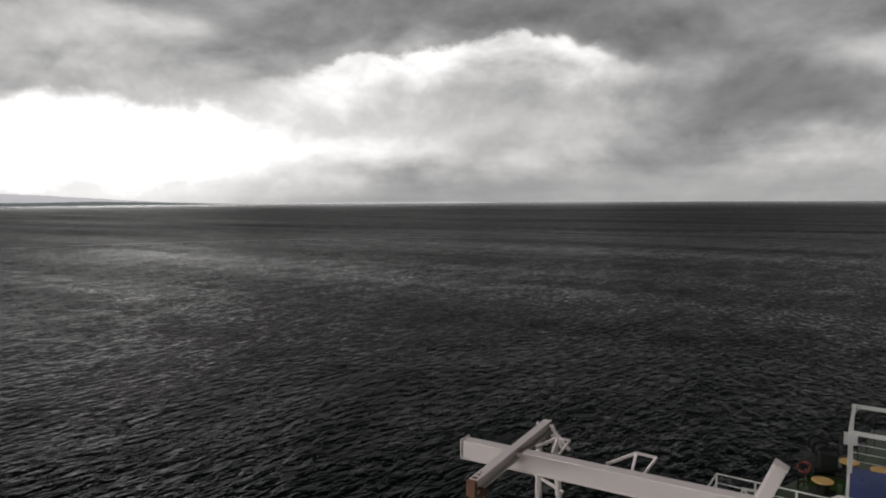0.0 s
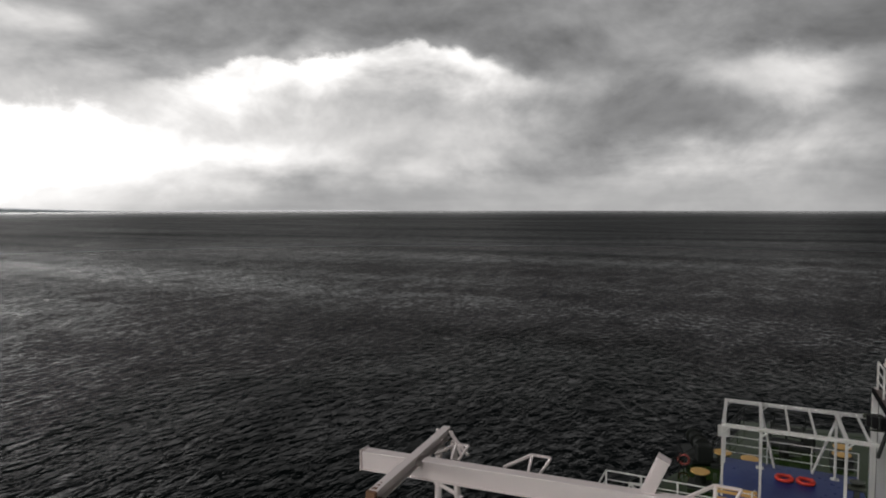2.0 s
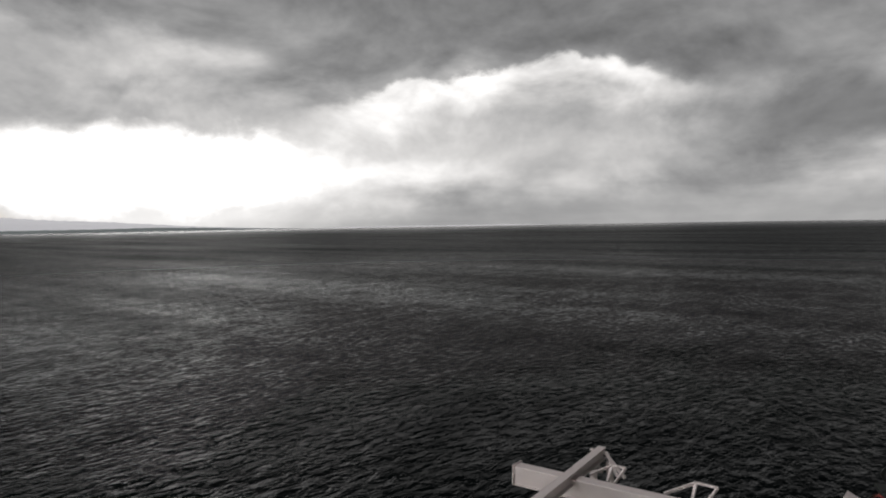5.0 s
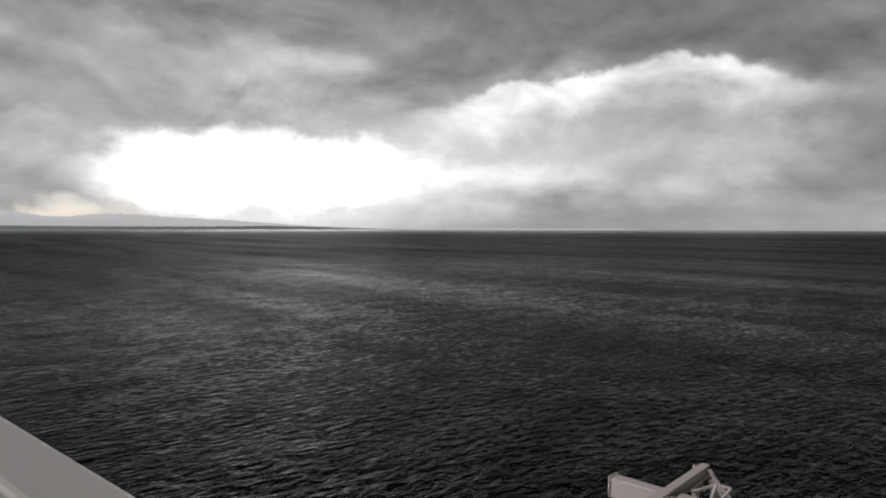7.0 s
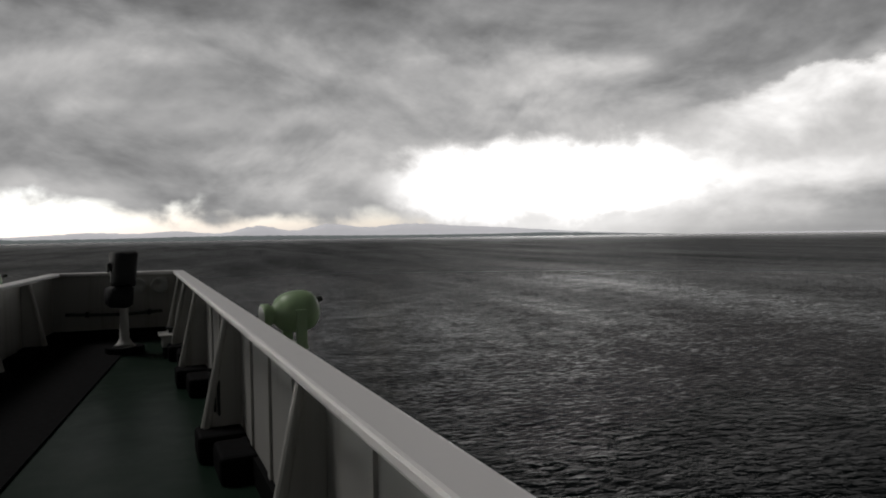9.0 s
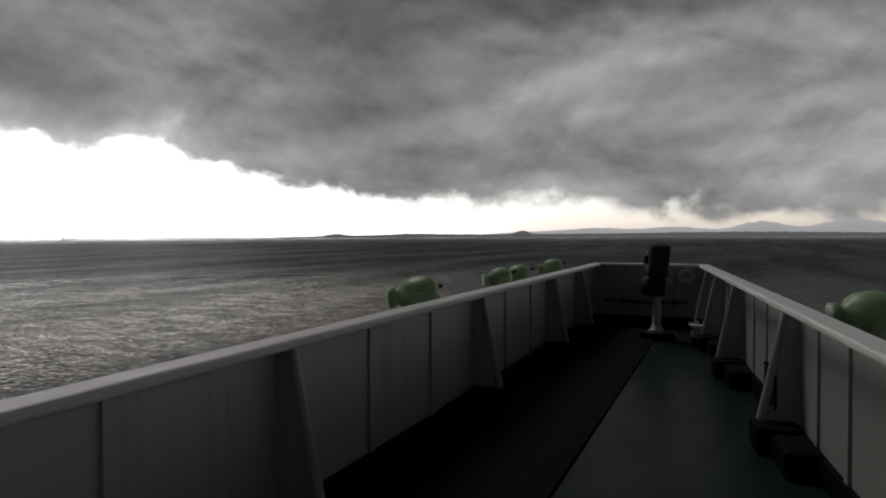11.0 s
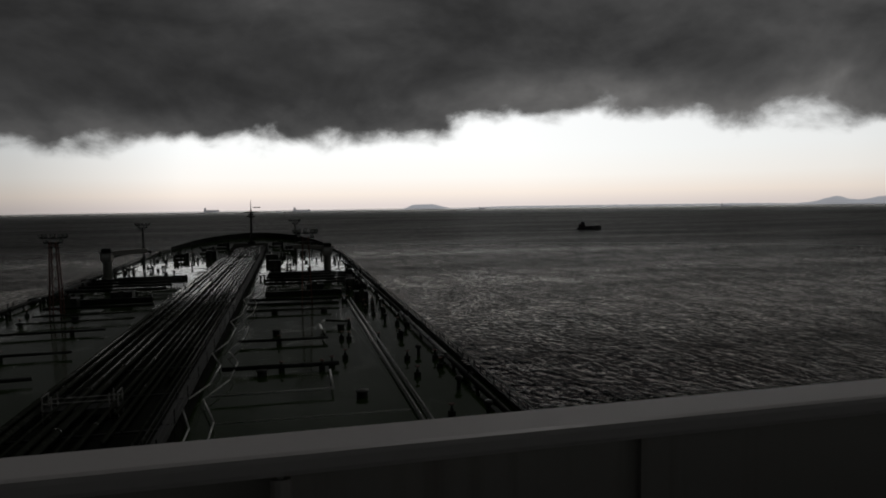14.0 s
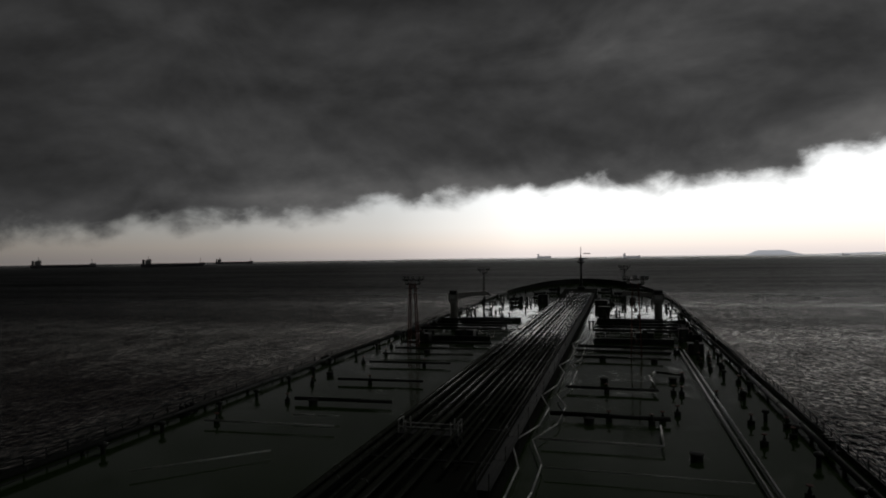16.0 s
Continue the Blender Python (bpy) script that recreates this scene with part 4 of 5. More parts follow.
def build_stern():
    b = thing("mooring_bitts", "dark mooring bitts with a yellow painted top plate", "bollard", (0, 0, 0), 0, "bitts on the after deck")
    part("column", lathe([(.30, 0), (.30, .62), (.34, .66)], 18), DARKSTEEL, b)
    part("top_plate", lathe([(.50, .66), (.52, .68), (.52, .72), (.48, .74)], 20), YELLOW, b, "yellow painted round top")
    part("base", box((-.6, -.6, -.2), (.6, .6, .05)), DARKSTEEL, b)
    spots = [(16.5, -38.6), (15.55, -42.2), (14.05, -41.8), (9.05, -46.3), (9.2, -44.9)]
    b.matrix_basis = pose(*spots[0], DECK_Z + .22)
    for x, y in spots[1:]:
        copy_thing(b, pose(x, y, DECK_Z + .22))
    pts = [(half_breadth(y) - .2, y, DECK_Z + .02) for y in (-51.8, -44, -36, -28)]
    build_railing("stern_railing", "dark painted railing round the stern", [(-14.6, -51.8, DECK_Z + .02)] + pts, 1.1, 3, 2.0, DARKSTEEL, .03)
    for x, y, turn in ((17.0, -43.2, 20), (12.0, -47.5, 80)):
        w = thing("mooring_winch", "dark mooring winch on the after deck", "winch", (x, y, DECK_Z + .1), turn, "winches on the after deck")
        part("bed", box((-.7, -1.4, 0), (.7, 1.4, .25), .03), DARKSTEEL, w)
        for yy in (-.9, 0, .9):
            part("flange", tube((0, yy - .05, .95), (0, yy + .05, .95), .5, seg=20), DARKSTEEL, w)
        part("drum", tube((0, -.9, .95), (0, .9, .95), .32, seg=16), DARKSTEEL, w)
        part("motor", box((-.45, 1.0, .25), (.45, 1.6, 1.2), .05), DARKSTEEL, w)
    for x, y in ((17.6, -41.0),):
        ring = thing("lifebuoy", "dull dark red lifebuoy hung on the stern rail", "lifebuoy", (x, y, DECK_Z + .55))
        bm = bmesh.new()
        n = 20
        rr = [[bm.verts.new(((.3 + .07 * math.cos(c)) * math.cos(a), .07 * math.sin(c), (.3 + .07 * math.cos(c)) * math.sin(a))) for c in [k * math.pi / 3 for k in range(6)]]
              for a in [2 * math.pi * i / n for i in range(n)]]
        for i in range(n):
            for k in range(6):
                bm.faces.new((rr[i][k], rr[(i + 1) % n][k], rr[(i + 1) % n][(k + 1) % 6], rr[i][(k + 1) % 6]))
        part("ring", bm, RED_DULL, ring, "", True)
        part("hanger", box((-.04, -.1, -.55), (.04, -.05, .1)), DARKSTEEL, ring)
    s = thing("notice_board", "small white framed notice board on the stern rail", "sign", (15.6, -44.3, DECK_Z + .2), 10)
    part("post", beam((0, 0, 0), (0, 0, 1.3), .06, .06, up=(0, 1, 0)), WHITE, s)
    part("board", box((-.35, .03, 1.0), (.35, .06, 1.75), .01), WHITE, s)
    d = thing("steel_drum", "dark steel drum on the after deck", "drum", (12.2, -45.2, DECK_Z + .2))
    part("shell", lathe([(.29, 0), (.29, .28), (.30, .3), (.29, .32), (.29, .58), (.30, .6), (.29, .62), (.29, .88)], 18), DARKSTEEL, d, "", True)
    part("rim", lathe([(.30, .88), (.305, .9), (.28, .9)], 18), DARKSTEEL, d)


build_stern()


# ---------------------------------------------------------------- the main deck forward
def z_deck(x, y):
    return DECK_Z + sheer(y) + .25 * (1 - (x / max(1.0, half_breadth(y))) ** 2)


def build_pipe(name, label, pts, r, mat=PIPE, group="", flange=0.0, seg=10, category="pipe"):
    """A pipe on the deck along a line of places, with flanged joints every so many metres."""
    ob = thing(name, label, category, (0, 0, 0), 0, group)
    part("run", add_run(bmesh.new(), pts, r, seg), mat, ob, "", True)
    if flange:
        for a, b in zip(pts, pts[1:]):
            a, b = Vector(a), Vector(b)
            d = (b - a).normalized()
            n = int((b - a).length / flange)
            for i in range(1, n + 1):
                p = a + d * (i * flange - flange * .4)
                part("flange", tube(p - d * .05, p + d * .05, r * 1.28, seg=10), mat, ob)
    return ob


def build_pipe_bundle():
    # dark strip added under the pipes, standing for the shade between them
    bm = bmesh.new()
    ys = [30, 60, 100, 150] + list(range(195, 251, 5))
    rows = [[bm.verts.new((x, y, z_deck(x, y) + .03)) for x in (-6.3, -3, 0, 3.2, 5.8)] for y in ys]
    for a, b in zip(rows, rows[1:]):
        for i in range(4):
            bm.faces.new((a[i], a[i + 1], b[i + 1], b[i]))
    tagged(link("pipe_alley", bm, PIPE_SHADE), "added dark strip for the shade under the cargo pipes", "deck", kind="structure")
    # heavy cargo lines to port of the centre line, lighter service lines beside them
    for i, (x, r, y0, y1) in enumerate(((-5.5, .24, 34, 196), (-4.7, .24, 34, 205), (-3.6, .12, 30, 225), (-2.6, .27, 30, 229), (-1.75, .27, 36, 230), (-.7, .10, 36, 231),
                                        (.3, .16, 36, 231), (.95, .13, 50, 231), (1.6, .16, 44, 231), (2.25, .12, 46, 231), (2.9, .15, 60, 231), (3.5, .09, 40, 231), (4.0, .12, 40, 231))):
        zz = z_deck(x, 100) + .85
        pts = [(x, y0, zz)] + [(x, y, z_deck(x, y) + .85) for y in (195, 208, 218, 226) if y < y1 - 3] + [(x, y1, z_deck(x, y1) + .85)]
        build_pipe("deck_pipe", "long grey cargo pipe, wet and rusty at its joints", pts, r, PIPE, "cargo pipes on the main deck", 14.0 + i * .9, 12)
    for y in range(38, 230, 9):
        s = thing("pipe_support", "dark steel cross bearer under the deck pipes", "pipe support", (-1.2, y, z_deck(-1.2, y) - .12), 0, "bearers under the pipes")
        up = .55
        part("bearer", box((-5.0, -.12, max(.25, up - .15)), (5.8, .12, max(.42, up)), .01), DARKSTEEL, s)
        for x in (-4.7, -1.2, 2.3, 5.5):
            part("leg", box((x - .1, -.1, -.1), (x + .1, .1, max(.27, up - .13))), DARKSTEEL, s)
    # raised centre walkway
    w = thing("catwalk", "dark grated catwalk beside the cargo pipes", "catwalk", (5.1, 0, 0))
    for y in range(40, 226, 6):
        z = z_deck(2, y) + 1.0
        part("grating", beam((0, y, z), (0, y + 5.9, z_deck(2, y + 6) + 1.0), .9, .06), DARKSTEEL, w)
        for x in (-.4, .4):
            part("post", box((x - .035, y - .035, z - 1.1), (x + .035, y + .035, z + 1.05)), DARKSTEEL, w)
    for x in (-.4, .4):
        for h in (.5, 1.05):
            part("hand_rail", add_run(bmesh.new(), [(x, y, z_deck(2, y) + 1 + h) for y in (40, 195, 208, 219, 230)], .03, 6), DARKSTEEL, w)


build_pipe_bundle()


def build_cross_lines():
    # pale twin steam lines with expansion bends
    for off in (0.0, 1.5):
        pts = []
        x, y = 5.2, 27.0
        steps = ((5.2, 27), (6.3, 41), (6.3, 46.5), (4.9, 52.5), (6.4, 58), (6.6, 64.5), (5.3, 70), (6.4, 76), (6.5, 84), (5.5, 89), (6.5, 94), (6.6, 104), (5.8, 110), (6.7, 116), (6.7, 130))
        pts = [(px + off, py + off * .6, z_deck(px, py) + .45) for px, py in steps]
        build_pipe("steam_pipe", "thin pale steam pipe with zigzag expansion bends", pts, .065, PIPE_LIGHT, "steam pipes", 0, 8)
    # two parallel lines along the starboard side
    for x, r in ((22.1, .10), (22.75, .10)):
        build_pipe("side_pipe", "thin grey pipe along the starboard side deck", [(x, 30, z_deck(x, 30) + .3), (x, 108, z_deck(x, 108) + .3)], r, PIPE_LIGHT, "side pipes", 0, 8)
    for x0, x1, y, r, m in ((6.9, 16.4, 53.8, .09, PIPE_LIGHT), (6.9, 17.5, 62.5, .22, DARKSTEEL), (7.4, 17.2, 75.0, .16, DARKSTEEL), (8.0, 21.5, 46.8, .05, PIPE_LIGHT),
                            (7.0, 19.0, 97.0, .16, PIPE), (-20, -9.2, 75, .16, DARKSTEEL), (-21, -9.2, 88, .16, DARKSTEEL), (-20, -9.2, 64, .2, DARKSTEEL), (-22, -9.2, 102, .16, PIPE),
                            (-24, -11.0, 54, .09, PIPE_LIGHT), (6.8, 20.8, 108.0, .24, DARKSTEEL), (6.8, 20.6, 103.0, .18, DARKSTEEL), (-23, -7.5, 109.0, .24, DARKSTEEL),
                            (-22, -7.5, 96.0, .12, PIPE)):
        build_pipe("cross_pipe", "pipe running athwart the main deck", [(x0, y, z_deck(x0, y) + .5), (x1, y, z_deck(x1, y) + .5)], r, m, "cross pipes", 4.5, 8)
    build_pipe("drop_pipe", "short pale pipe turning forward", [(16.4, 53.8, z_deck(16, 54) + .5), (16.5, 60.0, z_deck(16, 60) + .5)], .09, PIPE_LIGHT, "cross pipes")
    build_pipe("hook_pipe", "bent grey vent pipe", [(20.6, 84.5, 10.7), (17.4, 85, 10.9), (16.6, 82, 10.9), (16.9, 76, 10.7)], .15, PIPE, "cross pipes")
    build_pipe("pale_rail", "pale pipe lying across the port deck", [(-13, 46.7, 10.6), (-20.3, 40.0, 10.6)], .06, PIPE_LIGHT, "cross pipes")
    for x in (-12.0, -14.6):
        build_pipe("pale_rail", "pale pipe lying across the port deck", [(x, 57.5, 10.7), (x - 2.0, 57.2, 10.7)], .07, PIPE_LIGHT, "cross pipes")
    # low fence of a sounding platform over the pipes
    f = thing("pipe_platform", "small railed platform standing over the deck pipes", "platform", (-1.8, 52.5, z_deck(0, 52) - .1))
    part("floor", box((-2.6, -.7, .85), (2.6, .7, .93)), DARKSTEEL, f)
    for x in (-2.5, -1.9, 1.9, 2.5):
        for y in (-.65, .65):
            part("post", box((x - .04, y - .04, 0), (x + .04, y + .04, 2.0)), PIPE_LIGHT, f)
    for y in (-.65, .65):
        part("rail", box((-2.5, y - .03, 1.45), (2.5, y + .03, 1.52)), PIPE_LIGHT, f)
    for x in (-2.5, 2.5):
        part("end_rail", box((x - .03, -.65, 1.95), (x + .03, .65, 2.02)), PIPE_LIGHT, f)


build_cross_lines()


def build_side_gear():
    rng = random.Random(7)
    # ship's side railing, both sides
    for side in (-1, 1):
        ob = thing("side_railing", "dark steel railing along the ship's side", "railing", (0, 0, 0), 0, "side railings")
        prev = None
        ys = [-8 + 4.0 * i for i in range(52)] + [200 + 4 * i for i in range(16)] + [263, 266, 268]
        for y in ys:
            x = side * (half_breadth(y) - .25)
            p = Vector((x, y, z_deck(x, y)))
            part("stanchion", box((p.x - .05, y - .05, p.z - .05), (p.x + .05, y + .05, p.z + 1.15)), DARKSTEEL, ob)
            if prev:
                part("fishplate", beam(prev + Vector((0, 0, .16)), p + Vector((0, 0, .16)), .12, .42), DARKSTEEL, ob)
                mid = (prev + p) / 2
                part("stanchion", box((mid.x - .04, mid.y - .04, mid.z), (mid.x + .04, mid.y + .04, mid.z + 1.15)), DARKSTEEL, ob)
                for h in (.5, .8, 1.12):
                    part("bar", beam(prev + Vector((0, 0, h)), p + Vector((0, 0, h)), .05, .06), DARKSTEEL, ob)
            prev = p
    vent = thing("tank_vent", "dark tank vent with a mushroom head", "vent", (0, 0, 0), 0, "vents along the side deck")
    part("stem", lathe([(.18, -.1), (.18, .6), (.14, .66)], 12), DARKSTEEL, vent)
    part("head", lathe([(.16, .62), (.34, .66), (.36, .82), (.26, .95), (.05, .98)], 14), DARKSTEEL, vent, "", True)
    chock = thing("fairlead", "dark roller fairlead at the deck edge", "fairlead", (0, 0, 0), 0, "fairleads along the side")
    part("bed", box((-.5, -1.1, -.1), (.5, 1.1, .2), .03), DARKSTEEL, chock)
    for y in (-.8, 0, .8):
        part("roller", lathe([(.28, .2), (.24, .35), (.24, .8), (.30, .92), (.1, .95)], 12), DARKSTEEL, chock, "", True)
        chock.children[-1].location.y = y
    hatch = thing("tank_hatch", "round dark tank hatch with dogs on the main deck", "hatch", (0, 0, 0), 0, "hatches on the main deck")
    part("coaming", lathe([(.45, -.1), (.45, .42)], 18), DARKSTEEL, hatch)
    part("lid", lathe([(.52, .42), (.54, .45), (.52, .50), (.25, .56), (.02, .58)], 18), DARKSTEEL, hatch)
    valve = thing("valve_stand", "dark hydraulic valve stand on the main deck", "valve", (0, 0, 0), 0, "valves on the main deck")
    part("body", box((-.25, -.22, -.1), (.25, .22, .4), .03), DARKSTEEL, valve)
    part("bonnet", lathe([(.15, .38), (.12, .6), (.07, .68), (.07, .92)], 12), DARKSTEEL, valve)
    part("wheel", lathe([(.2, .88), (.23, .9), (.23, .94), (.2, .96)], 14), REDSTEEL, valve)
    used = set()

    def put(ob, x, y, turn=0):
        m = pose(x, y, z_deck(x, y), 0, 0, turn)
        if ob.name in used:
            copy_thing(ob, m)
        else:
            used.add(ob.name)
            ob.matrix_basis = m

    for y in range(46, 244, 7):
        for side in (-1, 1):
            h = half_breadth(y)
            if h < 8:
                continue
            put(vent, side * (h - 2.4 - rng.random() * 2.2), y + rng.uniform(-2, 2))
            if rng.random() < .55:
                put(valve, side * (h - 5.2 - rng.random() * 3), y + rng.uniform(-3, 3), rng.uniform(0, 90))
    for y in (30, 58, 90, 122, 150, 176, 206, 224):
        for side in (-1, 1):
            put(chock, side * (half_breadth(y) - 1.0), y)
    for y in (50, 64, 80, 98, 118, 140, 160, 182, 204):
        for x in (-17, 11.0, 18.5, -24):
            if rng.random() < .5:
                put(hatch, x + rng.uniform(-1, 1), y + rng.uniform(-3, 3))
    for x, y in ((12.2, 62.5), (11.8, 75.2), (16.9, 63.5), (15.9, 62.2), (18.8, 76.0), (19.6, 75.6), (20.4, 84.3), (18.4, 66.2), (23.9, 96.0), (24.6, 92.5), (25.2, 98.2), (26.4, 94.8), (24.2, 101.5), (25.8, 103.6), (26.9, 60.5), (27.2, 64.0), (25.6, 76.2), (26.6, 84.0), (22.9, 104.8), (21.4, 106.3), (-16, 75.4), (-13, 88.2), (-21, 64.2)):
        put(valve, x, y, 15)
    for n in range(110):
        x, y = rng.uniform(6.5, 27.5) * rng.choice((-1, 1)), rng.uniform(112, 238)
        if abs(x) > half_breadth(y) - 1.2 or -8 < x < 5:
            continue
        put(rng.choice((vent, valve, vent)), x, y, rng.uniform(0, 180))
    for x, y in ((20.3, 43.0), (21.0, 41.8)):
        d = thing("washing_hatch", "round pale tank washing hatch flush on the deck", "hatch", (x, y, z_deck(x, y)), 0, "pale lids")
        part("plate", lathe([(.45, -.05), (.45, .12), (.38, .16)], 20), PIPE_LIGHT, d)
        part("grip", box((-.15, -.03, .15), (.15, .03, .22)), DARKSTEEL, d)


build_side_gear()
for side in (-1, 1):
    ys = [34, 90, 150, 196]
    build_pipe("fire_main", "dark fire main pipe along the ship's side", [(side * (half_breadth(y) - 1.7), y, z_deck(27, y) + .55) for y in ys], .24, DARKSTEEL, "fire mains", 8.0, 10)
    for y in range(36, 196, 8):
        s = thing("pipe_stand", "dark pipe stand at the ship's side", "pipe support", (side * (half_breadth(y) - 1.7), y, z_deck(27, y)), 0, "side pipe stands")
        part("post", box((-.12, -.12, -.1), (.12, .12, .36)), DARKSTEEL, s)
        part("saddle", box((-.3, -.14, .26), (.3, .14, .36), .02), DARKSTEEL, s)


def build_lamp_tower(x, y, top, lattice=True, mat=REDSTEEL):
    z = z_deck(x, y)
    h = top - z
    ob = thing("deck_light_tower", "tall dark lattice mast carrying a cluster of deck floodlights", "light tower", (x, y, z), 0, "light towers")
    w = .75 if lattice else .22
    for sx in (-1, 1):
        for sy in (-1, 1):
            part("chord", beam((sx * w, sy * w, -.1), (sx * w * .55, sy * w * .55, h - .9), .16, .16, up=(0, 1, 0)), mat, ob)
    n = max(3, int(h / 1.6))
    for i in range(n):
        a, b = i / n, (i + 1) / n
        wa, wb = w * (1 - .45 * a), w * (1 - .45 * b)
        za, zb = a * (h - .9), b * (h - .9)
        for q in range(4):
            c0 = [(-1, -1), (1, -1), (1, 1), (-1, 1)][q]
            c1 = [(1, -1), (1, 1), (-1, 1), (-1, -1)][q]
            part("lacing", beam((c0[0] * wa, c0[1] * wa, za), (c1[0] * wb, c1[1] * wb, zb), .06, .06), mat, ob)
    part("platform", box((-1.1, -.7, h - 1.7), (1.1, .7, h - 1.62)), DARKSTEEL, ob)
    part("cross_arm", box((-1.75, -.07, h - .42), (1.75, .07, h - .28)), DARKSTEEL, ob)
    part("cross_arm", box((-1.2, -.07, h - 1.12), (1.2, .07, h - .98)), DARKSTEEL, ob)
    for sx in (-.5, .5):
        part("stem", beam((sx * .6, 0, h - 1.65), (sx * 2.2, 0, h - .3), .12, .12, up=(0, 1, 0)), DARKSTEEL, ob)
    for k, up in ((-1.6, 0), (-.95, 0), (0, .05), (.95, 0), (1.6, 0), (-1.0, -.75), (1.0, -.75)):
        lamp = part("floodlight", box((k - .29, -.25, h - .26 + up), (k + .29, .25, h + .24 + up), .10), DARKSTEEL, ob)
        part("lamp_glass", box((k - .2, -.27, h - .16 + up), (k + .2, -.252, h + .16 + up)), GLASS, lamp)
    for k in range(int(h / .9)):
        part("rung", box((-.2, -w - .02, .4 + .9 * k), (.2, -w + .02, .44 + .9 * k)), mat, ob)


build_lamp_tower(15.6, 100.5, 21.9)
build_lamp_tower(-19.2, 103.0, 21.9)
build_lamp_tower(15.1, 214.0, 21.4, False, DARKSTEEL)
build_lamp_tower(-24.0, 185.0, 21.6, False, DARKSTEEL)


def build_hose_crane(x, y, side):
    z = z_deck(x, y)
    ob = thing("hose_crane", "grey hose handling crane stowed on its pedestal", "crane", (x, y, z), 0, "hose cranes")
    part("pedestal", lathe([(.85, -.1), (.85, 4.0), (1.1, 4.15), (1.1, 4.5)], 22), CRANE, ob, "weathered reddish grey pedestal", True)
    cab = part("slew_house", box((-1.1, -1.3, 4.5), (1.1, 1.3, 6.2), .18), CRANE, ob)
    part("cab_window", box((-.7, -1.33, 5.2), (.7, -1.305, 5.9)), GLASS, cab)
    part("roof_plate", box((-1.3, -1.5, 6.2), (1.3, 1.5, 6.35), .03), DARKSTEEL, ob)
    part("winch_drum", tube((-.9, -.4, 6.75), (.9, -.4, 6.75), .42, seg=16), DARKSTEEL, ob)
    part("jib", beam((side * .6, 0, 5.9), (-side * 7.5, 2.5, 6.3), .7, .95), CRANE, ob, "pale box jib stowed level")
    part("jib_head", beam((-side * 7.5, 2.5, 6.2), (-side * 8.3, 2.75, 5.9), .4, .5), DARKSTEEL, ob)
    part("luffing_ram", tube((0, .3, 4.9), (-side * 3.6, 1.2, 5.8), .16), DARKSTEEL, ob)
    part("hook_wire", tube((-side * 8.2, 2.7, 5.8), (-side * 8.2, 2.7, 2.2), .05, seg=6), DARKSTEEL, ob)
    for q in range(9):
        part("rung", box((-.22, -.92, .4 + .42 * q), (.22, -.86, .44 + .42 * q)), DARKSTEEL, ob)


build_hose_crane(21.6, 152, 1)
build_hose_crane(-24.6, 152, -1)


def build_manifold():
    rng = random.Random(3)
    for side in (-1, 1):
        for i in range(4):
            y = 126 + i * 5.6
            build_pipe("manifold_pipe", "dark cargo manifold pipe reaching to the ship's side", [(side * 8.5, y, 11.2), (side * 24.5, y, 11.2)], .27, DARKSTEEL, "manifold pipes", 5.0, 12)
        tray = thing("drip_tray", "long dark drip tray under the manifold flanges", "tray", (side * 25.4, 136, z_deck(25, 136)))
        part("floor", box((-1.6, -13, -.1), (1.6, 13, .1)), DARKSTEEL, tray)
        for x in (-1.6, 1.5):
            part("side", box((x, -13, .1), (x + .1, 13, .85)), DARKSTEEL, tray)
        for y in (-13, 12.9):
            part("end", box((-1.5, y, .1), (1.5, y + .1, .85)), DARKSTEEL, tray)
        for y, l in ((116, 13), (151, 14)):
            tr = thing("deck_girder", "dark raised deck girder athwart the ship", "girder", (side * 15.5, y, z_deck(15, y)), 0, "deck girders")
            part("plate", box((-l / 2, -.15, -.2), (l / 2, .15, .75), .02), DARKSTEEL, tr)
            part("cap", box((-l / 2, -.3, .75), (l / 2, .3, .81)), DARKSTEEL, tr)
    # locker houses and store boxes
    for x, y, sx, sy, sz in ((9.8, 163, 2.6, 2.2, 2.4), (8.5, 187, 3.4, 2.5, 2.2), (-9.5, 206, 3.0, 2.4, 2.4), (24, 122, 1.6, 2.0, 2.0), (24.4, 107, 2.2, 2.0, 1.5), (17.5, 120, 3.0, 2.0, 1.4), (-14, 118, 3.4, 2.2, 1.6), (-20.5, 113, 2.4, 2.0, 1.5)):
        b = thing("deck_locker", "dark painted steel deck locker", "locker", (x, y, z_deck(x, y)), 0, "deck lockers")
        part("body", box((-sx / 2, -sy / 2, -.2), (sx / 2, sy / 2, sz), .04), DARKSTEEL, b)
        part("door", box((-.4, -sy / 2 - .03, .1), (.4, -sy / 2 - .002, 1.85), .01), PIPE, b)
        part("roof", box((-sx / 2 - .1, -sy / 2 - .1, sz), (sx / 2 + .1, sy / 2 + .1, sz + .08)), DARKSTEEL, b)


build_manifold()


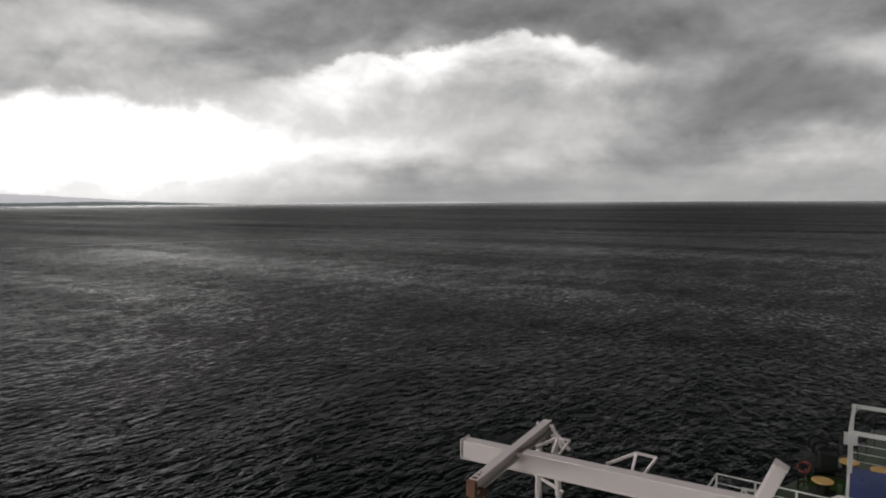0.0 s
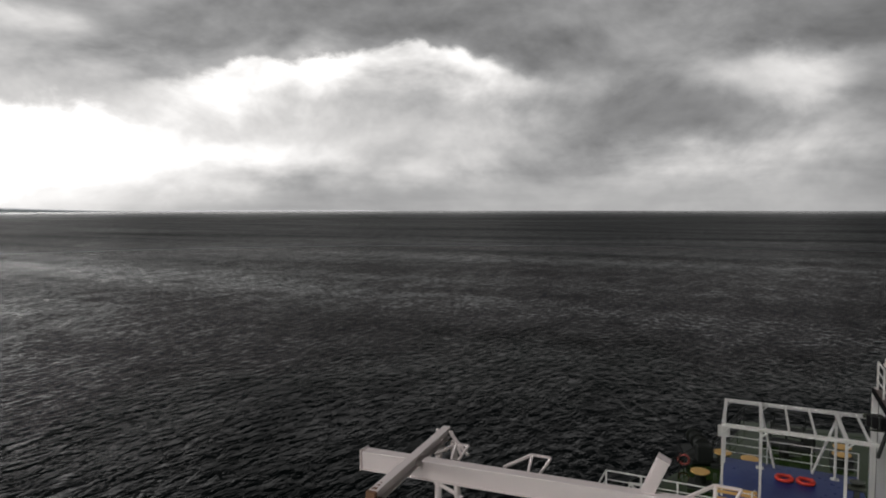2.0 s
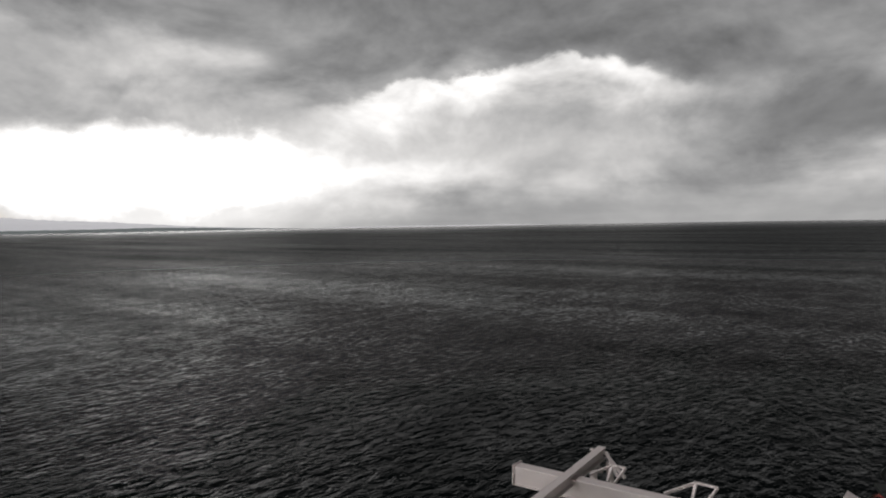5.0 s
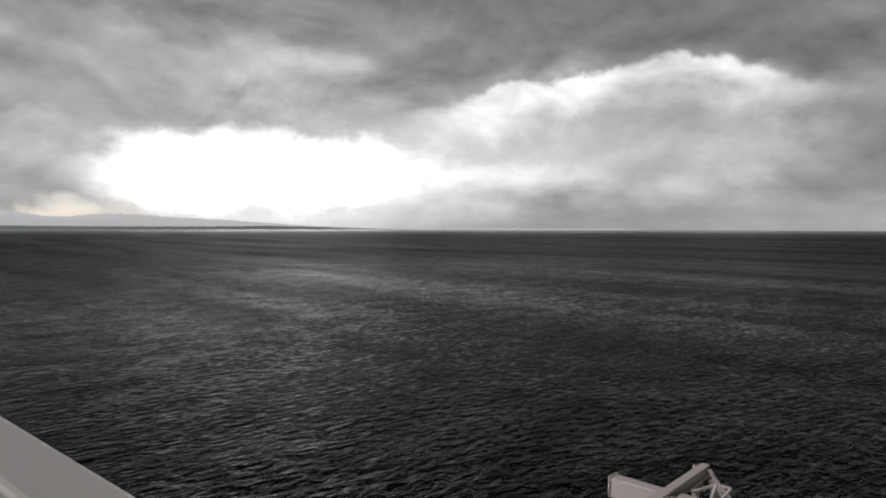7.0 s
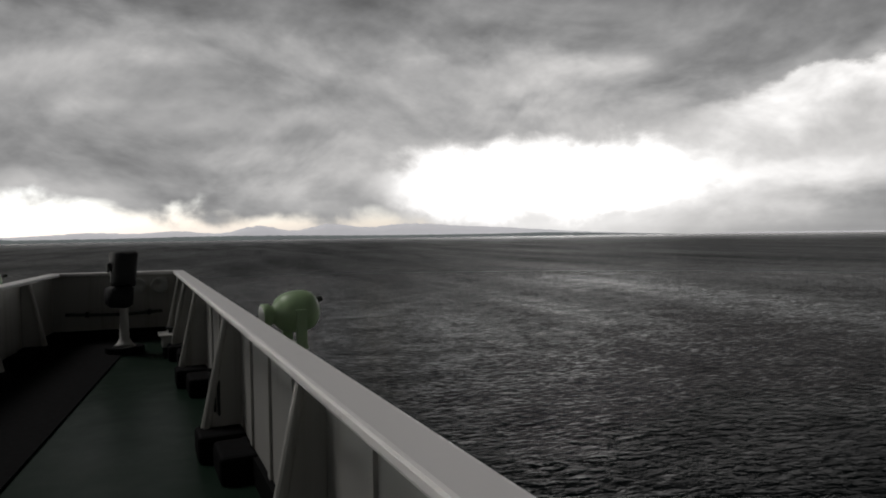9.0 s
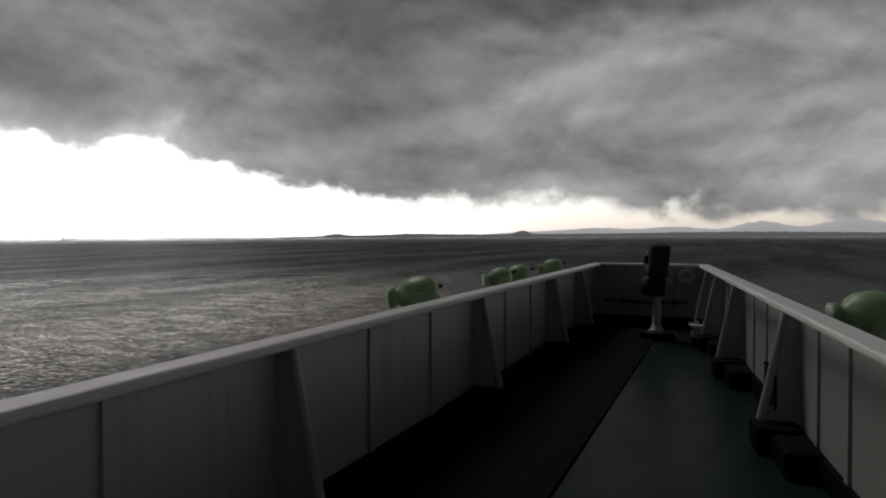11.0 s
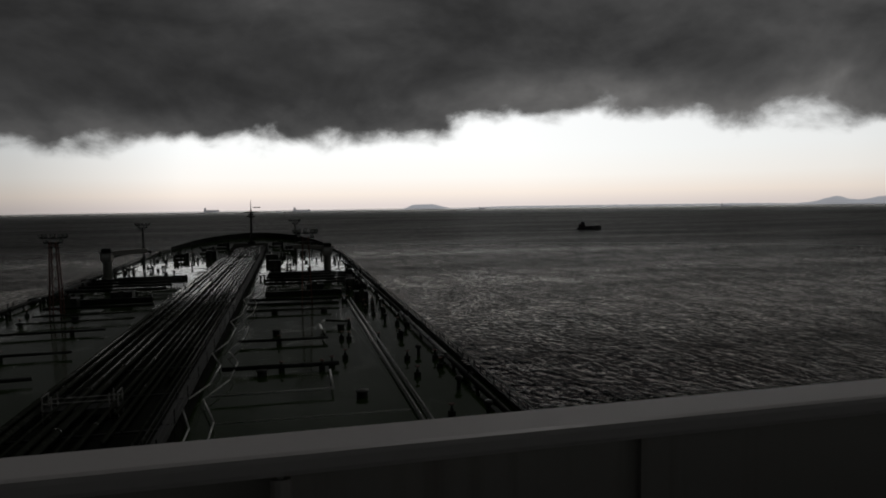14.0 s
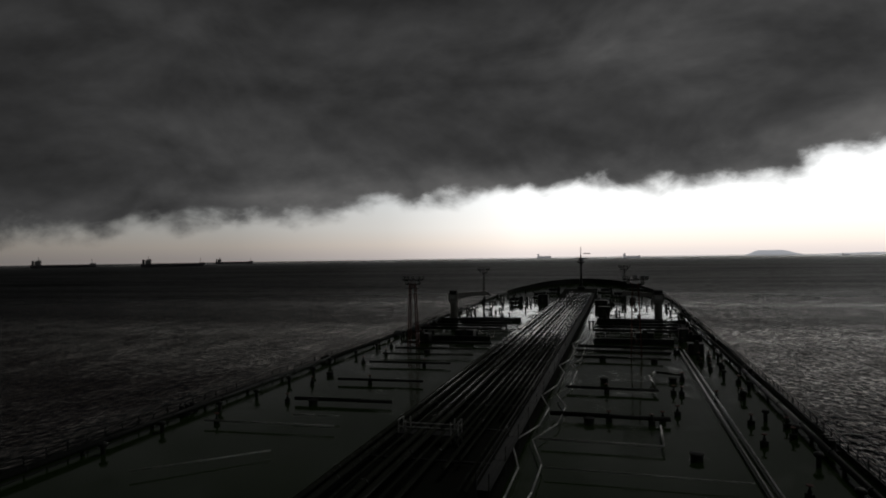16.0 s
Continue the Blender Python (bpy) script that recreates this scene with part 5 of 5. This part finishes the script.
def build_forecastle():
    y = 247.0
    m = thing("foremast", "dark foremast with crosstree, radar arm and navigation lights", "mast", (.0, y, z_deck(0, y)))
    top = 28.0 - z_deck(0, y)
    part("trunk", tube((0, 0, -.2), (0, 0, top * .76), .50, .34, 14), DARKSTEEL, m)
    part("topmast", tube((0, 0, top * .76), (0, 0, top), .16, .07, 8), DARKSTEEL, m)
    part("platform", lathe([(.3, top * .60), (1.6, top * .64), (1.6, top * .655), (.3, top * .655)], 14), DARKSTEEL, m)
    part("crosstree", box((-2.3, -.14, top * .72), (2.3, .14, top * .745)), DARKSTEEL, m)
    part("yard", box((-1.3, -.09, top * .83), (1.3, .09, top * .85)), DARKSTEEL, m)
    for x in (-2.1, -1.1, 1.1, 2.1):
        part("lantern", lathe([(.15, top * .745), (.26, top * .755), (.26, top * .79), (.1, top * .80)], 10), DARKSTEEL, m)
        m.children[-1].location.x = x
    part("radar_scanner", box((-.9, -.2, top * .67), (.9, .2, top * .70), .03), DARKSTEEL, m)
    part("mast_house", box((-1.4, -1.0, -.2), (1.4, 1.0, 1.1), .08), DARKSTEEL, m)
    for s in (-1, 1):
        part("stay", tube((0, 0, top * .66), (s * 5, -6, .2), .035, seg=6), DARKSTEEL, m)
    rng = random.Random(11)
    for x, yy, turn in ((-9, 236, 0), (9, 236, 0), (-12.5, 222, 0), (13.5, 224, 0), (-18, 206, 0)):
        w = thing("anchor_windlass", "dark windlass and mooring winch on the fore deck", "winch", (x, yy, z_deck(x, yy)), turn, "winches forward")
        part("bed", box((-2.2, -1.1, -.2), (2.2, 1.1, .3), .04), DARKSTEEL, w)
        for xx in (-1.6, -.2, 1.2):
            part("flange", tube((xx - .08, 0, 1.15), (xx + .08, 0, 1.15), .95, seg=18), DARKSTEEL, w)
        part("drum", tube((-1.6, 0, 1.15), (1.2, 0, 1.15), .5, seg=14), DARKSTEEL, w)
        part("gear_case", box((1.4, -.8, .2), (2.2, .8, 2.0), .08), DARKSTEEL, w)
    for i in range(26):
        x = rng.uniform(-21, 21)
        yy = rng.uniform(186, 240)
        if abs(x) > half_breadth(yy) - 2.5 or -9 < x < 3.5:
            continue
        b = thing("mooring_bitts", "dark double mooring bitts on the fore deck", "bollard", (x, yy, z_deck(x, yy)), rng.uniform(0, 180), "bitts forward")
        part("base", box((-.9, -.4, -.2), (.9, .4, .15)), DARKSTEEL, b)
        for k in (-.5, .5):
            part("column", tube((k, 0, 0), (k, 0, 1.0), .28, seg=12), DARKSTEEL, b)
            part("cap", tube((k, 0, 1.0), (k, 0, 1.08), .34, seg=12), DARKSTEEL, b)
    # bulwark round the stem
    bm = bmesh.new()
    ys = [236 + 3 * i for i in range(11)] + [268, 269.4, 269.9]
    for s in (-1, 1):
        for y0, y1 in zip(ys, ys[1:]):
            p, q = (s * half_breadth(y0), y0), (s * half_breadth(y1), y1)
            h = 1.1 + 1.0 * (y0 - 236) / 34
            add_beam(bm, (*p, DECK_Z + sheer(y0) + h / 2 - .1), (*q, DECK_Z + sheer(y1) + h / 2 - .04), .12, h)
    add_beam(bm, (-half_breadth(269.9) - .05, 269.9, DECK_Z + sheer(269.9) + .95), (half_breadth(269.9) + .05, 269.9, DECK_Z + sheer(269.9) + .95), .12, 2.1)
    tagged(link("bulwark_bow", bm, DARKSTEEL), "dark steel bulwark round the ship's bow", "bulwark", kind="structure")


build_forecastle()


# ---------------------------------------------------------------- far shores and shipping
def polar(az, dist):
    return 13.4 - math.sin(radians(az)) * dist, math.cos(radians(az)) * dist


def build_shore(name, label, a0, a1, dist, profile, mat, thick=120, seed=1, rough=.25, step=.22):
    """A solid ridge of land between two bearings; profile(bearing) gives its height in metres."""
    bm = bmesh.new()
    n = max(6, int(abs(a1 - a0) / step))
    rows = []
    for i in range(n + 1):
        a = a0 + (a1 - a0) * i / n
        h = profile(a) * (1 + rough * noise.noise((a * 2.3, seed, 0)) + rough * .6 * noise.noise((a * 7.1, seed, 3)))
        h *= min(1, 6 * i / n, 6 * (n - i) / n)
        row = []
        for d, f in ((0, -2), (thick * .15, h * .55), (thick * .5, h), (thick, -2)):
            x, y = polar(a, dist + d)
            row.append(bm.verts.new((x, y, f if f < 0 else max(.3, f))))
        rows.append(row)
    for a, b in zip(rows, rows[1:]):
        for i in range(3):
            bm.faces.new((a[i], a[i + 1], b[i + 1], b[i]))
    bm.faces.new(rows[0])
    bm.faces.new(rows[-1][::-1])
    bmesh.ops.recalc_face_normals(bm, faces=bm.faces)
    tagged(link(name, bm, mat, smooth=True), label, "shore", kind="structure")


def bumps(base, *peaks):
    return lambda a: base + sum(h * math.exp(-((a - c) / w) ** 2) for c, w, h in peaks)


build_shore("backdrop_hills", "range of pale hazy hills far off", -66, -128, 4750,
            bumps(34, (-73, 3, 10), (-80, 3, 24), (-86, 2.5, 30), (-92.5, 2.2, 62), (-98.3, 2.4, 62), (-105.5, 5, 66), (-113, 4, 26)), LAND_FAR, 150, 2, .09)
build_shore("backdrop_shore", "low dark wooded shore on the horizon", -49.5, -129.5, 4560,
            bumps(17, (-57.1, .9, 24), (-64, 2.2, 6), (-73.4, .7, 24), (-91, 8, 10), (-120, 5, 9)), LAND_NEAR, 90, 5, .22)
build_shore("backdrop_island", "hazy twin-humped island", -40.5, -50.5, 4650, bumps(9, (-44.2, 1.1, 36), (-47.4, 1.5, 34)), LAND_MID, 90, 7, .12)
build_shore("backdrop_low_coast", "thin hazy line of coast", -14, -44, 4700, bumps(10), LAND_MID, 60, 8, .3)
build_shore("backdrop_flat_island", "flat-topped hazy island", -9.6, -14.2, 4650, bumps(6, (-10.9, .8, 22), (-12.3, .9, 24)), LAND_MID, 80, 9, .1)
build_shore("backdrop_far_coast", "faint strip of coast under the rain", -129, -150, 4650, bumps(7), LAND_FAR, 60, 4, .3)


def build_far_ship(az, dist, length, heading, hull_mat, house_mat, house_at=-.38, height=1.0, label="distant cargo ship at anchor", cranes=0):
    x, y = polar(az, dist)
    ob = thing("cargo_ship", label, "ship", (x, y, 0), heading, "ships at anchor")
    l, b, d = length / 2, length * .075, length * .05 * height
    up = length * .085 * (.5 + .5 * height) * .8
    out = [(-l, -b * .8), (l * .78, -b), (l * .93, -b * .6), (l, 0), (l * .93, b * .6), (l * .78, b), (-l, b * .8)]
    part("hull", prism(out, -2, d), hull_mat, ob)
    part("forecastle", prism([(l * .82, -b * .85), (l * .93, -b * .55), (l * .99, 0), (l * .93, b * .55), (l * .82, b * .85)], d, d + length * .018), hull_mat, ob)
    hx = length * house_at
    house = part("deckhouse", box((hx - length * .05, -b * .9, d), (hx + length * .035, b * .9, d + up), length * .003), house_mat, ob)
    part("bridge", box((hx - length * .02, -b * 1.1, d + up), (hx + length * .035, b * 1.1, d + up * 1.2)), house_mat, house)
    part("funnel", box((hx - length * .10, -b * .3, d), (hx - length * .065, b * .3, d + up * 1.15), length * .006), hull_mat, ob)
    part("mast", beam((hx, 0, d + up * 1.15), (hx, 0, d + up * 1.9), length * .006, length * .006, up=(0, 1, 0)), hull_mat, ob)
    part("foremast", beam((l * .86, 0, d), (l * .86, 0, d + length * .09), length * .006, length * .006, up=(0, 1, 0)), hull_mat, ob)
    for k in range(cranes):
        cx = -l * .35 + k * l * 1.0 / max(1, cranes)
        part("derrick_post", box((cx - length * .008, -length * .008, d), (cx + length * .008, length * .008, d + length * .065)), hull_mat, ob)
    return ob


for az, dist, length, heading, lab, cr in (
        (-1.1, 3300, 82, 5, "distant pale cargo ship at anchor", 3), (.75, 3000, 32, -10, "small distant coaster at anchor", 0), (6.2, 4300, 90, 0, "faint distant tanker in haze", 2),
        (-16.7, 3600, 40, 20, "small distant coaster in haze", 1), (-36.7, 3300, 52, -20, "distant coaster under a pale sky", 1), (-31.5, 3600, 14, 0, "tiny distant fishing vessel", 0),
        (-34.4, 3400, 14, 0, "tiny distant fishing vessel", 0), (-53.6, 3500, 22, -60, "small dark vessel off the shore", 0), (-55.2, 3600, 26, -60, "small dark vessel off the shore", 0),
        (37.4, 2450, 205, 35, "long dark tanker at anchor", 0), (32.7, 3500, 185, 30, "long dark bulk carrier at anchor", 0), (45.1, 2900, 220, 40, "long dark tanker lying beam on", 0)):
    hazed = -40 < az < 12
    build_far_ship(az, dist, length, heading, SHIPHAZE if hazed else SHIPDARK, SHIPHAZE if hazed else SHIPTOP, height=2.6 if hazed else 1.0, label=lab, cranes=cr)


def build_coaster():
    ob = thing("work_boat", "dark small supply boat under way with a white wake", "boat", (0, 0, 0))
    out = [(-11, -2.9), (6, -3.1), (9.5, -1.8), (11.5, 0), (9.5, 1.8), (6, 3.1), (-11, 2.9)]
    part("hull", prism(out, -1, 1.9), SHIPDARK, ob)
    part("bow_bulwark", prism([(5.5, -3.0), (9.5, -1.75), (11.4, 0), (9.5, 1.75), (5.5, 3.0)], 1.9, 3.6), SHIPDARK, ob)
    h = part("wheelhouse", box((-8.8, -2.2, 1.9), (-4.2, 2.2, 5.0), .1), SHIPDARK, ob)
    part("bridge", box((-8.0, -1.9, 5.0), (-4.6, 1.9, 7.2), .1), SHIPDARK, h)
    part("mast", beam((-7, 0, 7.2), (-7, 0, 10.6), .3, .3, up=(0, 1, 0)), SHIPDARK, ob)
    part("funnel", box((-10, -.7, 1.9), (-8.9, .7, 5.6), .1), SHIPDARK, ob)
    part("deck_cargo", box((-3, -2, 1.9), (4, 2, 3.0), .1), SHIPDARK, ob)
    part("derrick", beam((4.5, 0, 1.9), (4.5, 0, 6.0), .25, .25, up=(0, 1, 0)), SHIPDARK, ob)
    bm = bmesh.new()
    for i in range(9):
        w = .8 + .22 * i
        add_box(bm, (-14 - i * 3.1, -w * .5, .22), (-11.2 - i * 3.1, w * .5, .42 - .015 * i), .08)
    part("wake", bm, FOAM, ob, "thin white wake astern")
    return ob


FOAM = material("foam", (.45, .47, .47), .8, vary=.3, scale=2)
boat = build_coaster()


# ---------------------------------------------------------------- motions
def motions():
    walk(sea, [(0, pose(0, 0, 0)), (16, pose(-5.5, -9.0, 0))])
    walk(boat, [(0, pose(276, 592, 0, 0, 0, -18)), (8, pose(289, 587.5, 0, 0, 0, -18)), (16, pose(299, 584, 0, 0, 0, -18))])


motions()
